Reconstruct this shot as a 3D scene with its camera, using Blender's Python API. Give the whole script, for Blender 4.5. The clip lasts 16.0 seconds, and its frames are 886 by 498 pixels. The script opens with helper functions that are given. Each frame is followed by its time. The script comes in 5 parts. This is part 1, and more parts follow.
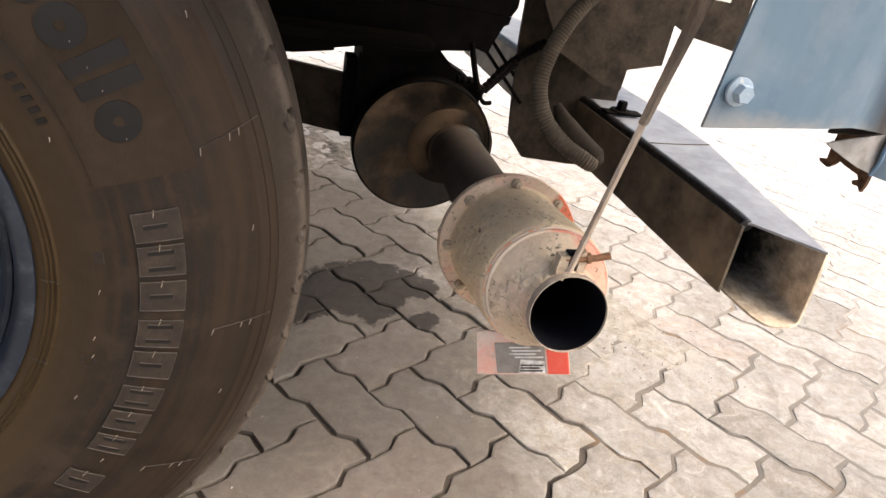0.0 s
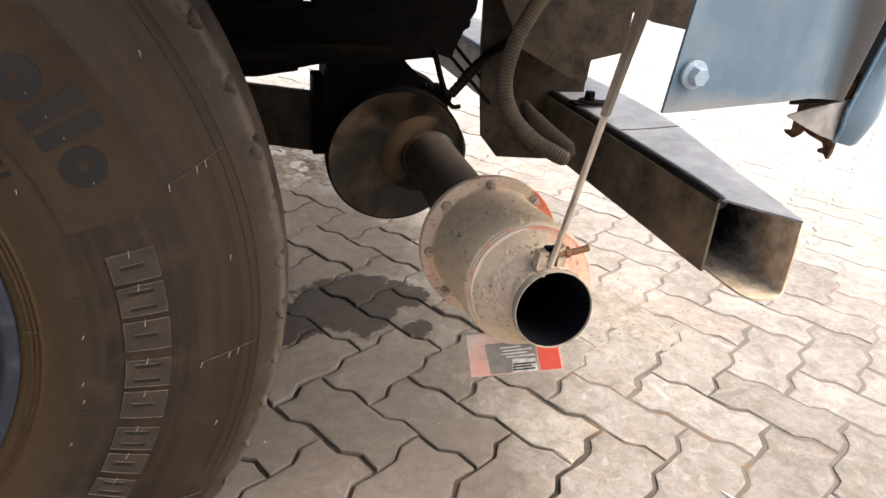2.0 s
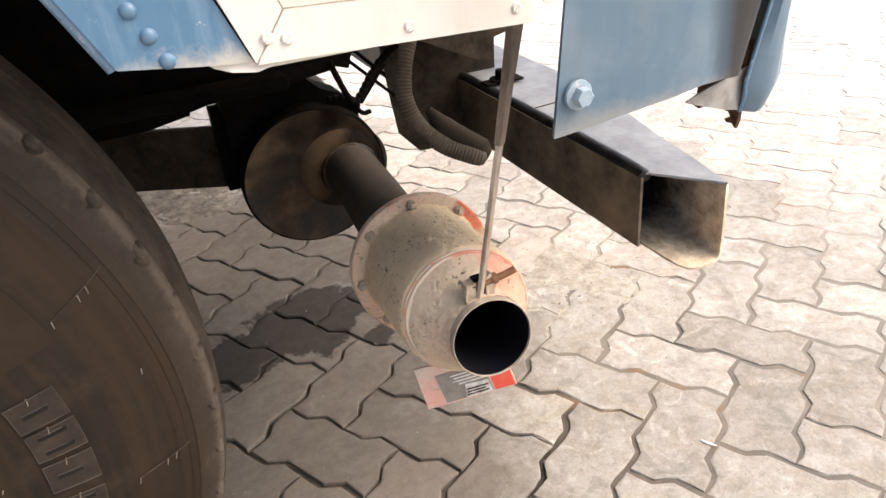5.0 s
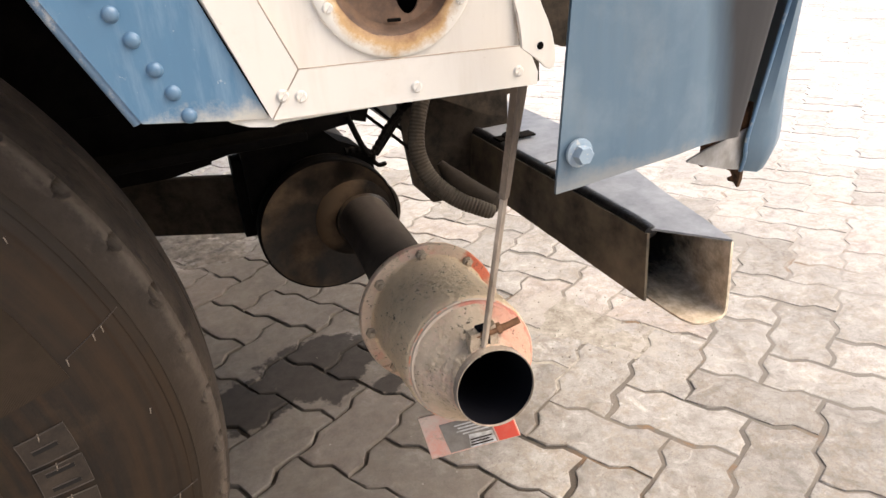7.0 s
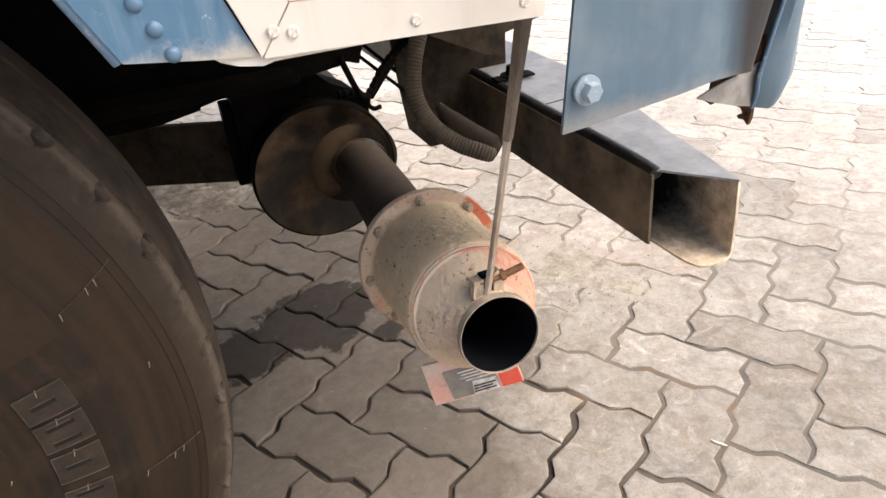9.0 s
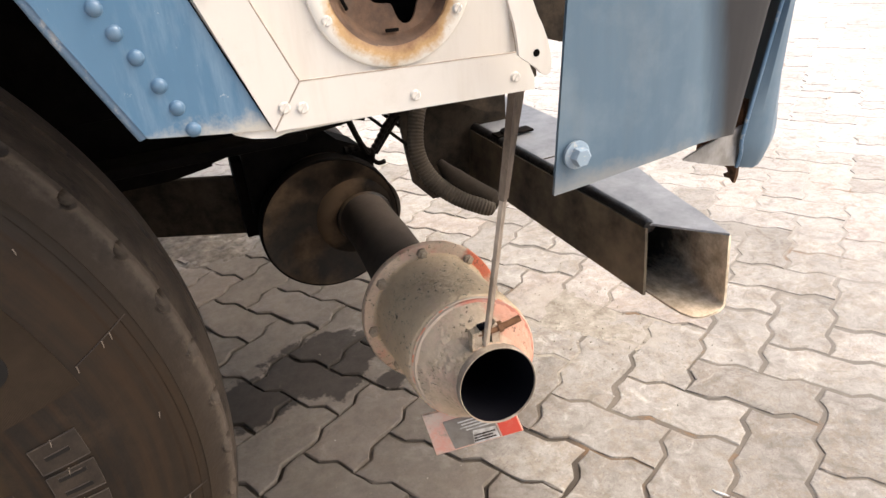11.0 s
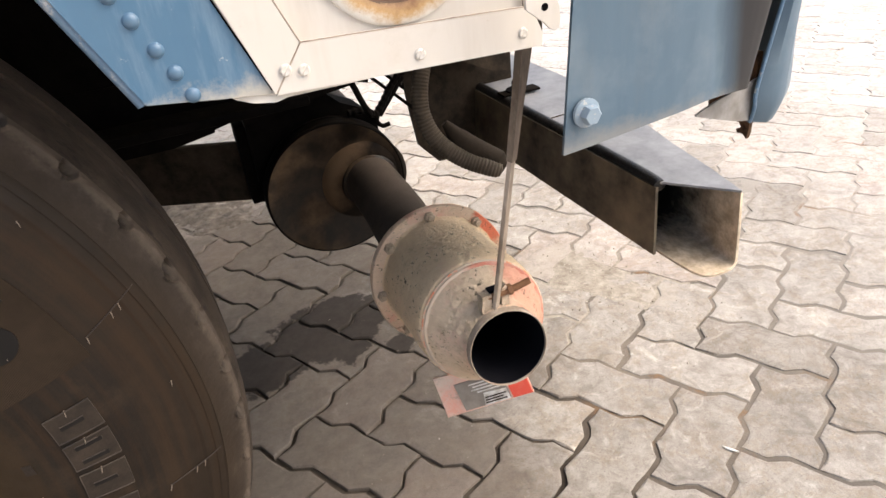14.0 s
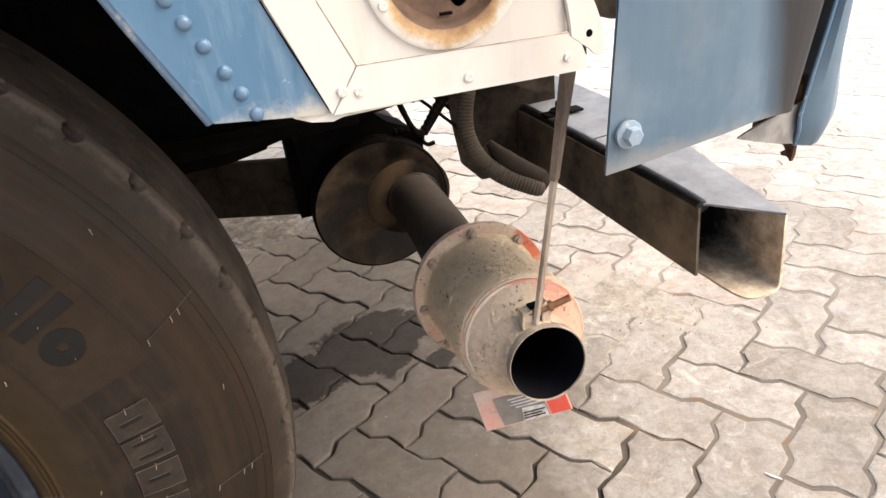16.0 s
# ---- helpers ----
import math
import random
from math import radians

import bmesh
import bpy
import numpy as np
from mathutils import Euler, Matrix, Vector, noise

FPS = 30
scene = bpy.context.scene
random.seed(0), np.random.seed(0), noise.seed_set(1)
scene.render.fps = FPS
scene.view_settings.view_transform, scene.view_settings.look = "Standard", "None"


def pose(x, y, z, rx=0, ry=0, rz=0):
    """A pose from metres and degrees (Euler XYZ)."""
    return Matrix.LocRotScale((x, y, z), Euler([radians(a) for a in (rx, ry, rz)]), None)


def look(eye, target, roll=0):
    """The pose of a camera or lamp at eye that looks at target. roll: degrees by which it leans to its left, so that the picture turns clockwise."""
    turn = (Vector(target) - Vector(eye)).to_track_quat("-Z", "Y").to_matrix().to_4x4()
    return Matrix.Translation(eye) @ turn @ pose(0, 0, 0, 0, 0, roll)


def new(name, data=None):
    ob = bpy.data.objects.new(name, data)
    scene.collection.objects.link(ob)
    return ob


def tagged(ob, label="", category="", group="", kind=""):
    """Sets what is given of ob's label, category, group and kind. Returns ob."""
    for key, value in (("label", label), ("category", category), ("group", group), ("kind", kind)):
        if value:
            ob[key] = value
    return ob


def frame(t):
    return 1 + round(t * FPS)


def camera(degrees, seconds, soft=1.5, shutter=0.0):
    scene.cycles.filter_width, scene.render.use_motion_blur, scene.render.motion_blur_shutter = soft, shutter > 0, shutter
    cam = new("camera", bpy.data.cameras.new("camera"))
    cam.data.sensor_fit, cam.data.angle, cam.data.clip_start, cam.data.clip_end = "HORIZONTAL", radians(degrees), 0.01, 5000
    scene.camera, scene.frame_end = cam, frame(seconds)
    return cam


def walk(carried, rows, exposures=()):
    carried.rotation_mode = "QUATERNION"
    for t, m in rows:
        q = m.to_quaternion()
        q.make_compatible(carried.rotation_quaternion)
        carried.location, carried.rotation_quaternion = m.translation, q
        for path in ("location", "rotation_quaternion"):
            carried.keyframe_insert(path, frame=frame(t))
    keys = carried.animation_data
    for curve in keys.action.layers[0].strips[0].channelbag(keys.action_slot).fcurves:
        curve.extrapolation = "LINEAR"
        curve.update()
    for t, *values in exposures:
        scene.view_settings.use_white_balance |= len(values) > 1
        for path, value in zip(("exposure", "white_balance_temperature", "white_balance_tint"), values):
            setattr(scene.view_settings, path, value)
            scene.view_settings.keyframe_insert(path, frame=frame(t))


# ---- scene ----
cam = camera(66.7, 16.0)

PATH = [
    (0, (0.152, 0.17, 0.808), (0.736, 1.839, -0.127), 11.1),
    (0.5, (0.127, 0.162, 0.805), (0.703, 1.848, -0.105), 7.0),
    (1, (0.14, 0.173, 0.805), (0.76, 1.803, -0.174), 6.6),
    (1.5, (0.138, 0.158, 0.82), (0.735, 1.827, -0.106), 6.5),
    (2, (0.162, 0.166, 0.815), (0.772, 1.833, -0.107), 5.5),
    (2.5, (0.162, 0.162, 0.823), (0.728, 1.863, -0.064), 5.2),
    (3, (0.167, 0.161, 0.828), (0.705, 1.891, -0.019), 8.5),
    (3.5, (0.209, 0.207, 0.859), (0.824, 1.827, -0.14), -0.4),
    (4, (0.201, 0.204, 0.884), (0.641, 1.838, -0.182), -7.1),
    (4.5, (0.223, 0.212, 0.873), (0.867, 1.771, -0.202), -4.6),
    (5, (0.229, 0.212, 0.879), (0.905, 1.78, -0.162), -4.7),
    (5.2, (0.228, 0.213, 0.878), (0.924, 1.822, -0.085), -3.2),
    (7.3, (0.234, 0.193, 0.886), (0.904, 1.845, -0.02), -4.0),
    (7.5, (0.238, 0.198, 0.882), (0.929, 1.838, -0.03), -3.7),
    (8, (0.236, 0.203, 0.884), (0.935, 1.844, -0.021), -4.1),
    (8.5, (0.236, 0.206, 0.883), (0.956, 1.828, -0.041), -3.8),
    (9, (0.233, 0.212, 0.877), (0.875, 1.79, -0.17), -4.9),
    (9.5, (0.235, 0.207, 0.884), (0.912, 1.798, -0.121), -4.8),
    (10, (0.229, 0.198, 0.887), (0.894, 1.82, -0.074), -4.4),
    (10.2, (0.23, 0.197, 0.889), (0.903, 1.828, -0.054), -4.4),
    (12.5, (0.231, 0.179, 0.906), (0.859, 1.834, -0.024), -6.8),
    (13, (0.238, 0.186, 0.904), (0.863, 1.827, -0.053), -7.3),
    (13.5, (0.236, 0.191, 0.9), (0.84, 1.816, -0.098), -7.1),
    (14, (0.232, 0.198, 0.895), (0.848, 1.801, -0.129), -6.6),
    (14.5, (0.229, 0.189, 0.9), (0.805, 1.824, -0.098), -7.1),
    (15, (0.228, 0.184, 0.901), (0.781, 1.836, -0.083), -7.1),
    (15.5, (0.215, 0.183, 0.894), (0.697, 1.862, -0.081), -6.6),
    (16, (0.223, 0.183, 0.902), (0.746, 1.855, -0.063), -7.2),
]
walk(cam, [(t, look(eye, target, roll)) for t, eye, target, roll in PATH], [(0.0, 1.25, 6500, 10), (5.2, 1.27, 6500, 10), (7.3, 1.06, 6500, 10), (14.5, 1.05, 6500, 10), (16.0, 1.23, 6500, 10)])

# ---- world and light ----
SUN_EL, SUN_AZ = 50.0, 116.0
world = bpy.data.worlds.new("world")
scene.world = world
world.use_nodes = True
wn, wl = world.node_tree.nodes, world.node_tree.links
sky = wn.new("ShaderNodeTexSky")
sky.sky_type = "NISHITA"
sky.sun_disc = False
sky.sun_elevation, sky.sun_rotation = radians(SUN_EL), radians(SUN_AZ)
sky.air_density, sky.dust_density = 1.0, 6.0
wn["Background"].inputs["Strength"].default_value = 0.135
wl.new(sky.outputs[0], wn["Background"].inputs["Color"])
sun = new("sun", bpy.data.lights.new("sun", "SUN"))
sun.data.energy, sun.data.angle, sun.data.color = 1.6, radians(75), (1.0, 0.945, 0.88)
az = radians(SUN_AZ)
sun.matrix_world = look((0, 0, 0), (-math.sin(az) * math.cos(radians(SUN_EL)), -math.cos(az) * math.cos(radians(SUN_EL)), -math.sin(radians(SUN_EL))))


# ---- materials ----
class Nodes:
    """Short hand for building a node material."""

    def __init__(self, name, rough=0.6, metal=0.0, gloss=0.5):
        self.mat = bpy.data.materials.new(name)
        self.mat.use_nodes = True
        self.t = self.mat.node_tree
        self.bsdf = self.t.nodes["Principled BSDF"]
        self.bsdf.inputs["Roughness"].default_value = rough
        self.bsdf.inputs["Metallic"].default_value = metal
        self.bsdf.inputs["Specular IOR Level"].default_value = gloss
        self.co = self.t.nodes.new("ShaderNodeTexCoord").outputs["Object"]

    def link(self, a, b):
        self.t.links.new(a, b)

    def noise(self, scale, detail=6, rough=0.6, stretch=None, offset=0.0):
        n = self.t.nodes.new("ShaderNodeTexNoise")
        n.inputs["Scale"].default_value = scale
        n.inputs["Detail"].default_value = detail
        n.inputs["Roughness"].default_value = rough
        m = self.t.nodes.new("ShaderNodeMapping")
        m.inputs["Scale"].default_value = stretch or (1, 1, 1)
        m.inputs["Location"].default_value = (offset, offset * 0.7, offset * 1.3)
        self.link(self.co, m.inputs["Vector"])
        self.link(m.outputs[0], n.inputs["Vector"])
        return n.outputs["Fac"]

    def ramp(self, fac, *stops):
        r = self.t.nodes.new("ShaderNodeValToRGB")
        e = r.color_ramp.elements
        while len(e) < len(stops):
            e.new(0.5)
        for el, (p, c) in zip(e, stops):
            el.position = p
            el.color = (c, c, c, 1) if isinstance(c, (int, float)) else (*c, 1)
        self.link(fac, r.inputs[0])
        return r.outputs[0]

    def mix(self, fac, a, b, kind="MIX"):
        m = self.t.nodes.new("ShaderNodeMix")
        m.data_type, m.blend_type = "RGBA", kind
        for sock, v in ((m.inputs[0], fac), (m.inputs[6], a), (m.inputs[7], b)):
            if isinstance(v, (int, float)):
                sock.default_value = v
            elif isinstance(v, tuple):
                sock.default_value = (*v, 1)
            else:
                self.link(v, sock)
        return m.outputs[2]

    def math(self, op, a, b=0.0):
        m = self.t.nodes.new("ShaderNodeMath")
        m.operation = op
        for sock, v in ((m.inputs[0], a), (m.inputs[1], b)):
            if isinstance(v, (int, float)):
                sock.default_value = v
            else:
                self.link(v, sock)
        return m.outputs[0]

    def upness(self):
        g = self.t.nodes.new("ShaderNodeNewGeometry")
        s = self.t.nodes.new("ShaderNodeSeparateXYZ")
        self.link(g.outputs["Normal"], s.inputs[0])
        return s.outputs[2]

    def axis(self, k):
        s = self.t.nodes.new("ShaderNodeSeparateXYZ")
        self.link(self.co, s.inputs[0])
        return s.outputs[k]

    def random(self):
        return self.t.nodes.new("ShaderNodeObjectInfo").outputs["Random"]

    def island(self):
        return self.t.nodes.new("ShaderNodeNewGeometry").outputs["Random Per Island"]

    def done(self, color, bump=None, strength=0.3, dist=0.002, rough=None):
        if isinstance(color, tuple):
            self.bsdf.inputs["Base Color"].default_value = (*color, 1)
        else:
            self.link(color, self.bsdf.inputs["Base Color"])
        if bump is not None:
            b = self.t.nodes.new("ShaderNodeBump")
            b.inputs["Strength"].default_value, b.inputs["Distance"].default_value = strength, dist
            self.link(bump, b.inputs["Height"])
            self.link(b.outputs[0], self.bsdf.inputs["Normal"])
        if rough is not None:
            self.link(rough, self.bsdf.inputs["Roughness"])
        return self.mat


def blot(n, pos, points, size, wob):
    """A stain with a ragged edge round some places on the ground: 1 inside, 0 outside."""
    out = None
    for x, y, r in points:
        d = n.t.nodes.new("ShaderNodeVectorMath")
        d.operation = "DISTANCE"
        n.link(pos, d.inputs[0])
        d.inputs[1].default_value = (x, y, 0)
        k = n.math("SUBTRACT", 1.0, n.math("DIVIDE", d.outputs["Value"], r))
        out = k if out is None else n.math("MAXIMUM", out, k)
    return n.math("ADD", out, n.math("MULTIPLY", n.math("SUBTRACT", wob, 0.5), size))


def world_noise(n, pos, scale, detail=6, rough=0.6):
    t = n.t.nodes.new("ShaderNodeTexNoise")
    t.inputs["Scale"].default_value, t.inputs["Detail"].default_value, t.inputs["Roughness"].default_value = scale, detail, rough
    n.link(pos, t.inputs["Vector"])
    return t.outputs["Fac"]


OIL = ((0.37, 1.44, 0.10), (0.45, 1.47, 0.09), (0.43, 1.38, 0.10), (0.54, 1.44, 0.07), (0.26, 1.37, 0.10), (0.54, 1.30, 0.035))
# brown dirt under the truck, made darker to paint in its shade
GRIME_SHADE = ((0.22, 1.25, 0.60), (0.05, 1.0, 0.62), (0.16, 0.72, 0.42), (0.30, 1.75, 0.5), (0.42, 0.95, 0.27))
CEMENT = ((0.95, 1.37, 0.10), (1.02, 1.27, 0.10), (1.08, 1.16, 0.08), (1.00, 1.40, 0.08))


def concrete_mat(name, rnd):
    n = Nodes(name, 0.9, 0.0, 0.25)
    pos = n.t.nodes.new("ShaderNodeNewGeometry").outputs["Position"]
    big, mid, fine = world_noise(n, pos, 5, 6), world_noise(n, pos, 32, 9, 0.72), world_noise(n, pos, 420, 4)
    streak = world_noise(n, pos, 90, 6, 0.8)
    c = n.mix(n.ramp(mid, (0.32, 0), (0.68, 1)), (0.225, 0.208, 0.188), (0.41, 0.382, 0.348))
    c = n.mix(n.ramp(big, (0.40, 0.0), (0.66, 0.6)), c, (0.45, 0.420, 0.380))
    c = n.mix(n.ramp(streak, (0.56, 0.0), (0.66, 0.5)), c, (0.54, 0.510, 0.470))
    c = n.mix(n.ramp(streak, (0.35, 0.55), (0.43, 0.0)), c, (0.17, 0.14, 0.11))
    c = n.mix(n.ramp(world_noise(n, pos, 13, 9, 0.75), (0.52, 0.0), (0.60, 0.45)), c, (0.25, 0.205, 0.16))
    away = n.t.nodes.new("ShaderNodeVectorMath")  # paler away from the truck: the open yard's brighter light painted in
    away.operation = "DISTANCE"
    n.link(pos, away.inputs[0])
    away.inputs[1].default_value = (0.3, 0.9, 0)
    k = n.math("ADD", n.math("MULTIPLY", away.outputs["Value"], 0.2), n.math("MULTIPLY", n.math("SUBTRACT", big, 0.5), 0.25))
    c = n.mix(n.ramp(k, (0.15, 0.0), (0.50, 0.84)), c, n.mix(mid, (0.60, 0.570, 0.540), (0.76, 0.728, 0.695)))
    c = n.mix(n.ramp(fine, (0.3, 0.35), (0.5, 0.0)), c, (0.15, 0.13, 0.11))
    vein = n.math("ABSOLUTE", n.math("SUBTRACT", world_noise(n, pos, 7, 7, 0.7), 0.5))
    c = n.mix(n.ramp(vein, (0.0, 0.42), (0.03, 0.0)), c, (0.31, 0.25, 0.18))
    smear = n.math("ABSOLUTE", n.math("SUBTRACT", world_noise(n, pos, 4.3, 9, 0.75), 0.47))
    c = n.mix(n.ramp(smear, (0.0, 0.22), (0.025, 0.0)), c, (0.52, 0.49, 0.44))
    rub = n.t.nodes.new("ShaderNodeTexNoise")  # rubbed, smeared marks
    rub.inputs["Scale"].default_value, rub.inputs["Detail"].default_value, rub.inputs["Roughness"].default_value, rub.inputs["Distortion"].default_value = 16.0, 10, 0.72, 1.6
    n.link(pos, rub.inputs["Vector"])
    c = n.mix(n.ramp(rub.outputs["Fac"], (0.36, 0.45), (0.47, 0.0)), c, (0.170, 0.152, 0.130))
    c = n.mix(n.ramp(rub.outputs["Fac"], (0.56, 0.0), (0.66, 0.55)), c, (0.60, 0.565, 0.515))
    speck = world_noise(n, pos, 260, 3, 0.6)
    c = n.mix(n.ramp(speck, (0.66, 0.0), (0.70, 0.6)), c, (0.09, 0.075, 0.06))
    crack = n.math("ABSOLUTE", n.math("SUBTRACT", world_noise(n, pos, 19, 9, 0.78), 0.5))
    c = n.mix(n.ramp(crack, (0.0, 0.40), (0.010, 0.0)), c, (0.16, 0.135, 0.105))
    tone = n.random() if rnd else n.island()
    c = n.mix(0.75 if rnd else 0.5, c, n.ramp(tone, (0.0, (0.62, 0.59, 0.55)), (0.45, (0.80, 0.775, 0.74)), (0.8, (0.97, 0.945, 0.91)), (1.0, (1.0, 0.90, 0.85))), "MULTIPLY")
    wob = world_noise(n, pos, 22, 7, 0.65)
    c = n.mix(n.ramp(blot(n, pos, GRIME_SHADE, 1.6, world_noise(n, pos, 9, 8, 0.7)), (0.0, 0), (0.42, 0.74)), c, n.mix(mid, (0.080, 0.062, 0.046), (0.175, 0.142, 0.113)))
    c = n.mix(n.ramp(blot(n, pos, CEMENT, 2.6, wob), (0.25, 0), (0.5, 0.6)), c, n.mix(streak, (0.27, 0.235, 0.19), (0.47, 0.42, 0.36)))
    c = n.mix(n.ramp(blot(n, pos, OIL, 1.5, wob), (0.10, 0), (0.22, 0.82)), c, n.mix(mid, (0.016, 0.0128, 0.0105), (0.045, 0.036, 0.0295)))
    return n.done(c, n.math("ADD", n.math("MULTIPLY", mid, 0.75), n.math("MULTIPLY", fine, 0.25)), 0.42, 0.0030)


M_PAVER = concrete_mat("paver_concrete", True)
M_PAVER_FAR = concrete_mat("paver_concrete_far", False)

n = Nodes("joint_sand", 1.0)
pos = n.t.nodes.new("ShaderNodeNewGeometry").outputs["Position"]
away = n.t.nodes.new("ShaderNodeVectorMath")  # joint sand, paler in the open yard where brighter light is painted in
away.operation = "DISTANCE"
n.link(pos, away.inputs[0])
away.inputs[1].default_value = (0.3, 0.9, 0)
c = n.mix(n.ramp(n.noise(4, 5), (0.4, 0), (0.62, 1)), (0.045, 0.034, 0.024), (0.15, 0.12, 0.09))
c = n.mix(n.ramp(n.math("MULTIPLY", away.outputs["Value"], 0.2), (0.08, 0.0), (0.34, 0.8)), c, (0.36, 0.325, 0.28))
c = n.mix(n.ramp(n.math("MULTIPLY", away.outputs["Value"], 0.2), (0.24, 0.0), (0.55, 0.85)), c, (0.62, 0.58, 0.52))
c = n.mix(n.ramp(n.noise(7, 7, 0.7, None, 3.0), (0.56, 0.0), (0.66, 0.7)), c, (0.20, 0.115, 0.055))
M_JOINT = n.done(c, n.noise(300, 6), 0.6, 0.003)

def polar(n, cx, cz, sr, sa, detail=5, rough=0.6):
    """Noise that runs round the wheel: sr across the sidewall, sa round it."""
    x, z = n.math("SUBTRACT", n.axis(0), cx), n.math("SUBTRACT", n.axis(2), cz)
    r = n.math("SQRT", n.math("ADD", n.math("MULTIPLY", x, x), n.math("MULTIPLY", z, z)))
    a = n.math("ARCTAN2", z, x)
    v = n.t.nodes.new("ShaderNodeCombineXYZ")
    n.link(n.math("MULTIPLY", r, sr), v.inputs[0])
    n.link(n.math("MULTIPLY", a, sa), v.inputs[1])
    t = n.t.nodes.new("ShaderNodeTexNoise")
    t.inputs["Scale"].default_value, t.inputs["Detail"].default_value, t.inputs["Roughness"].default_value = 1.0, detail, rough
    n.link(v.outputs[0], t.inputs["Vector"])
    return t.outputs["Fac"], r


WHEEL_X, WHEEL_Z = -0.290, 0.475
n = Nodes("tyre_rubber", 0.66, 0.0, 0.22)
streak, rad = polar(n, WHEEL_X, WHEEL_Z, 80, 1.6, 7)
blotch, _ = polar(n, WHEEL_X, WHEEL_Z, 16, 6.0, 8, 0.70)
sweep, _ = polar(n, WHEEL_X, WHEEL_Z, 26, 1.1, 5, 0.6)
c = n.mix(n.ramp(n.noise(30, 8, 0.7), (0.35, 0), (0.7, 1)), (0.0075, 0.0053, 0.0036), (0.0149, 0.0106, 0.0071))
c = n.mix(n.ramp(streak, (0.44, 0), (0.66, 0.8)), c, (0.0280, 0.0150, 0.0066))
c = n.mix(n.ramp(blotch, (0.52, 0), (0.64, 0.75)), c, (0.0349, 0.0226, 0.0133))
c = n.mix(n.ramp(blotch, (0.34, 0.8), (0.44, 0.0)), c, (0.0063, 0.0051, 0.0044))
c = n.mix(n.ramp(rad, (0.300, 0.85), (0.352, 0.0)), c, n.mix(sweep, (0.0259, 0.0146, 0.0053), (0.0599, 0.0359, 0.0133)))
c = n.mix(n.ramp(n.math("ADD", rad, n.math("MULTIPLY", n.math("SUBTRACT", sweep, 0.5), 0.03)), (0.412, 0.0), (0.430, 0.5)), c, n.mix(streak, (0.0120, 0.0085, 0.0053), (0.0424, 0.0235, 0.0106)))
M_TYRE = n.done(c, n.math("ADD", n.math("MULTIPLY", n.noise(420, 5), 0.5), n.math("MULTIPLY", streak, 0.8)), 0.35, 0.0012, n.ramp(blotch, (0.35, 0.5), (0.65, 0.78)))

n = Nodes("tyre_plate_rubber", 0.8, 0.0, 0.1)
knurl = n.t.nodes.new("ShaderNodeTexWave")
knurl.inputs["Scale"].default_value, knurl.inputs["Distortion"].default_value = 330.0, 0.4
n.link(n.co, knurl.inputs["Vector"])
c = n.mix(n.ramp(n.noise(14, 7, 0.7), (0.36, 0), (0.68, 1)), (0.0190, 0.0131, 0.0085), (0.0338, 0.0235, 0.0154))
M_TYRE_PLATE = n.done(c, n.math("ADD", n.math("MULTIPLY", knurl.outputs["Fac"], 0.6), n.noise(300, 4)), 0.3, 0.0008)
n = Nodes("tyre_mark_rubber", 0.6, 0.0, 0.25)
M_TYRE_DARK = n.done(n.mix(n.ramp(n.noise(20, 6), (0.35, 0), (0.7, 1)), (0.0045, 0.0035, 0.0029), (0.0080, 0.0060, 0.0047)), n.noise(300, 4), 0.2, 0.001)
n = Nodes("tyre_relief_rubber", 0.7)
M_TYRE_EDGE = n.done(n.mix(n.ramp(n.noise(60, 6), (0.38, 0), (0.66, 1)), (0.0198, 0.0143, 0.0096), (0.0540, 0.0399, 0.0276)), n.noise(300, 4), 0.2, 0.001)
n = Nodes("tyre_block_rubber", 0.7, 0.0, 0.3)
M_TYRE_BLOCK = n.done(n.mix(n.ramp(n.noise(45, 8, 0.7), (0.35, 0), (0.7, 1)), (0.0153, 0.0106, 0.0072), (0.0378, 0.0265, 0.0178)), n.noise(300, 4), 0.3, 0.001)
n = Nodes("tyre_nub_rubber", 0.6)
M_TYRE_NUB = n.done(n.mix(n.noise(90, 4), (0.1260, 0.1003, 0.0736), (0.2520, 0.2040, 0.1560)))
n = Nodes("tyre_shoulder_rubber", 0.68, 0.0, 0.3)
band, rad = polar(n, WHEEL_X, WHEEL_Z, 60, 9.0, 7, 0.7)
low = n.mix(band, (0.0108, 0.0076, 0.0051), (0.0360, 0.0221, 0.0112))
c = n.mix(n.ramp(n.noise(26, 9, 0.75), (0.36, 0), (0.64, 1)), (0.0180, 0.0127, 0.0086), (0.0522, 0.0384, 0.0272))
c = n.mix(n.ramp(band, (0.54, 0), (0.66, 0.7)), c, (0.0900, 0.0706, 0.0528))
k = n.math("ADD", rad, n.math("MULTIPLY", n.math("SUBTRACT", n.noise(30, 7, 0.7), 0.5), 0.02))
# scuffed ridge, its highlight painted in as a pale band
scuff_glint = n.math("ADD", rad, n.math("MULTIPLY", n.math("SUBTRACT", n.noise(120, 8, 0.75), 0.5), 0.012))
c = n.mix(n.ramp(scuff_glint, (0.4990, 0), (0.5010, 0.8), (0.5034, 0.8), (0.5048, 0)), c, (0.1215, 0.0952, 0.0720))
M_TYRE_SHOULDER = n.done(n.mix(n.ramp(k, (0.482, 0), (0.498, 1)), low, c), n.math("ADD", n.noise(260, 6), n.noise(60, 5)), 0.4, 0.0018)
n = Nodes("tread_rubber", 0.75, 0.0, 0.3)
c = n.mix(n.ramp(n.noise(24, 9, 0.75), (0.38, 0), (0.62, 1)), (0.0198, 0.0140, 0.0100), (0.0558, 0.0408, 0.0288))
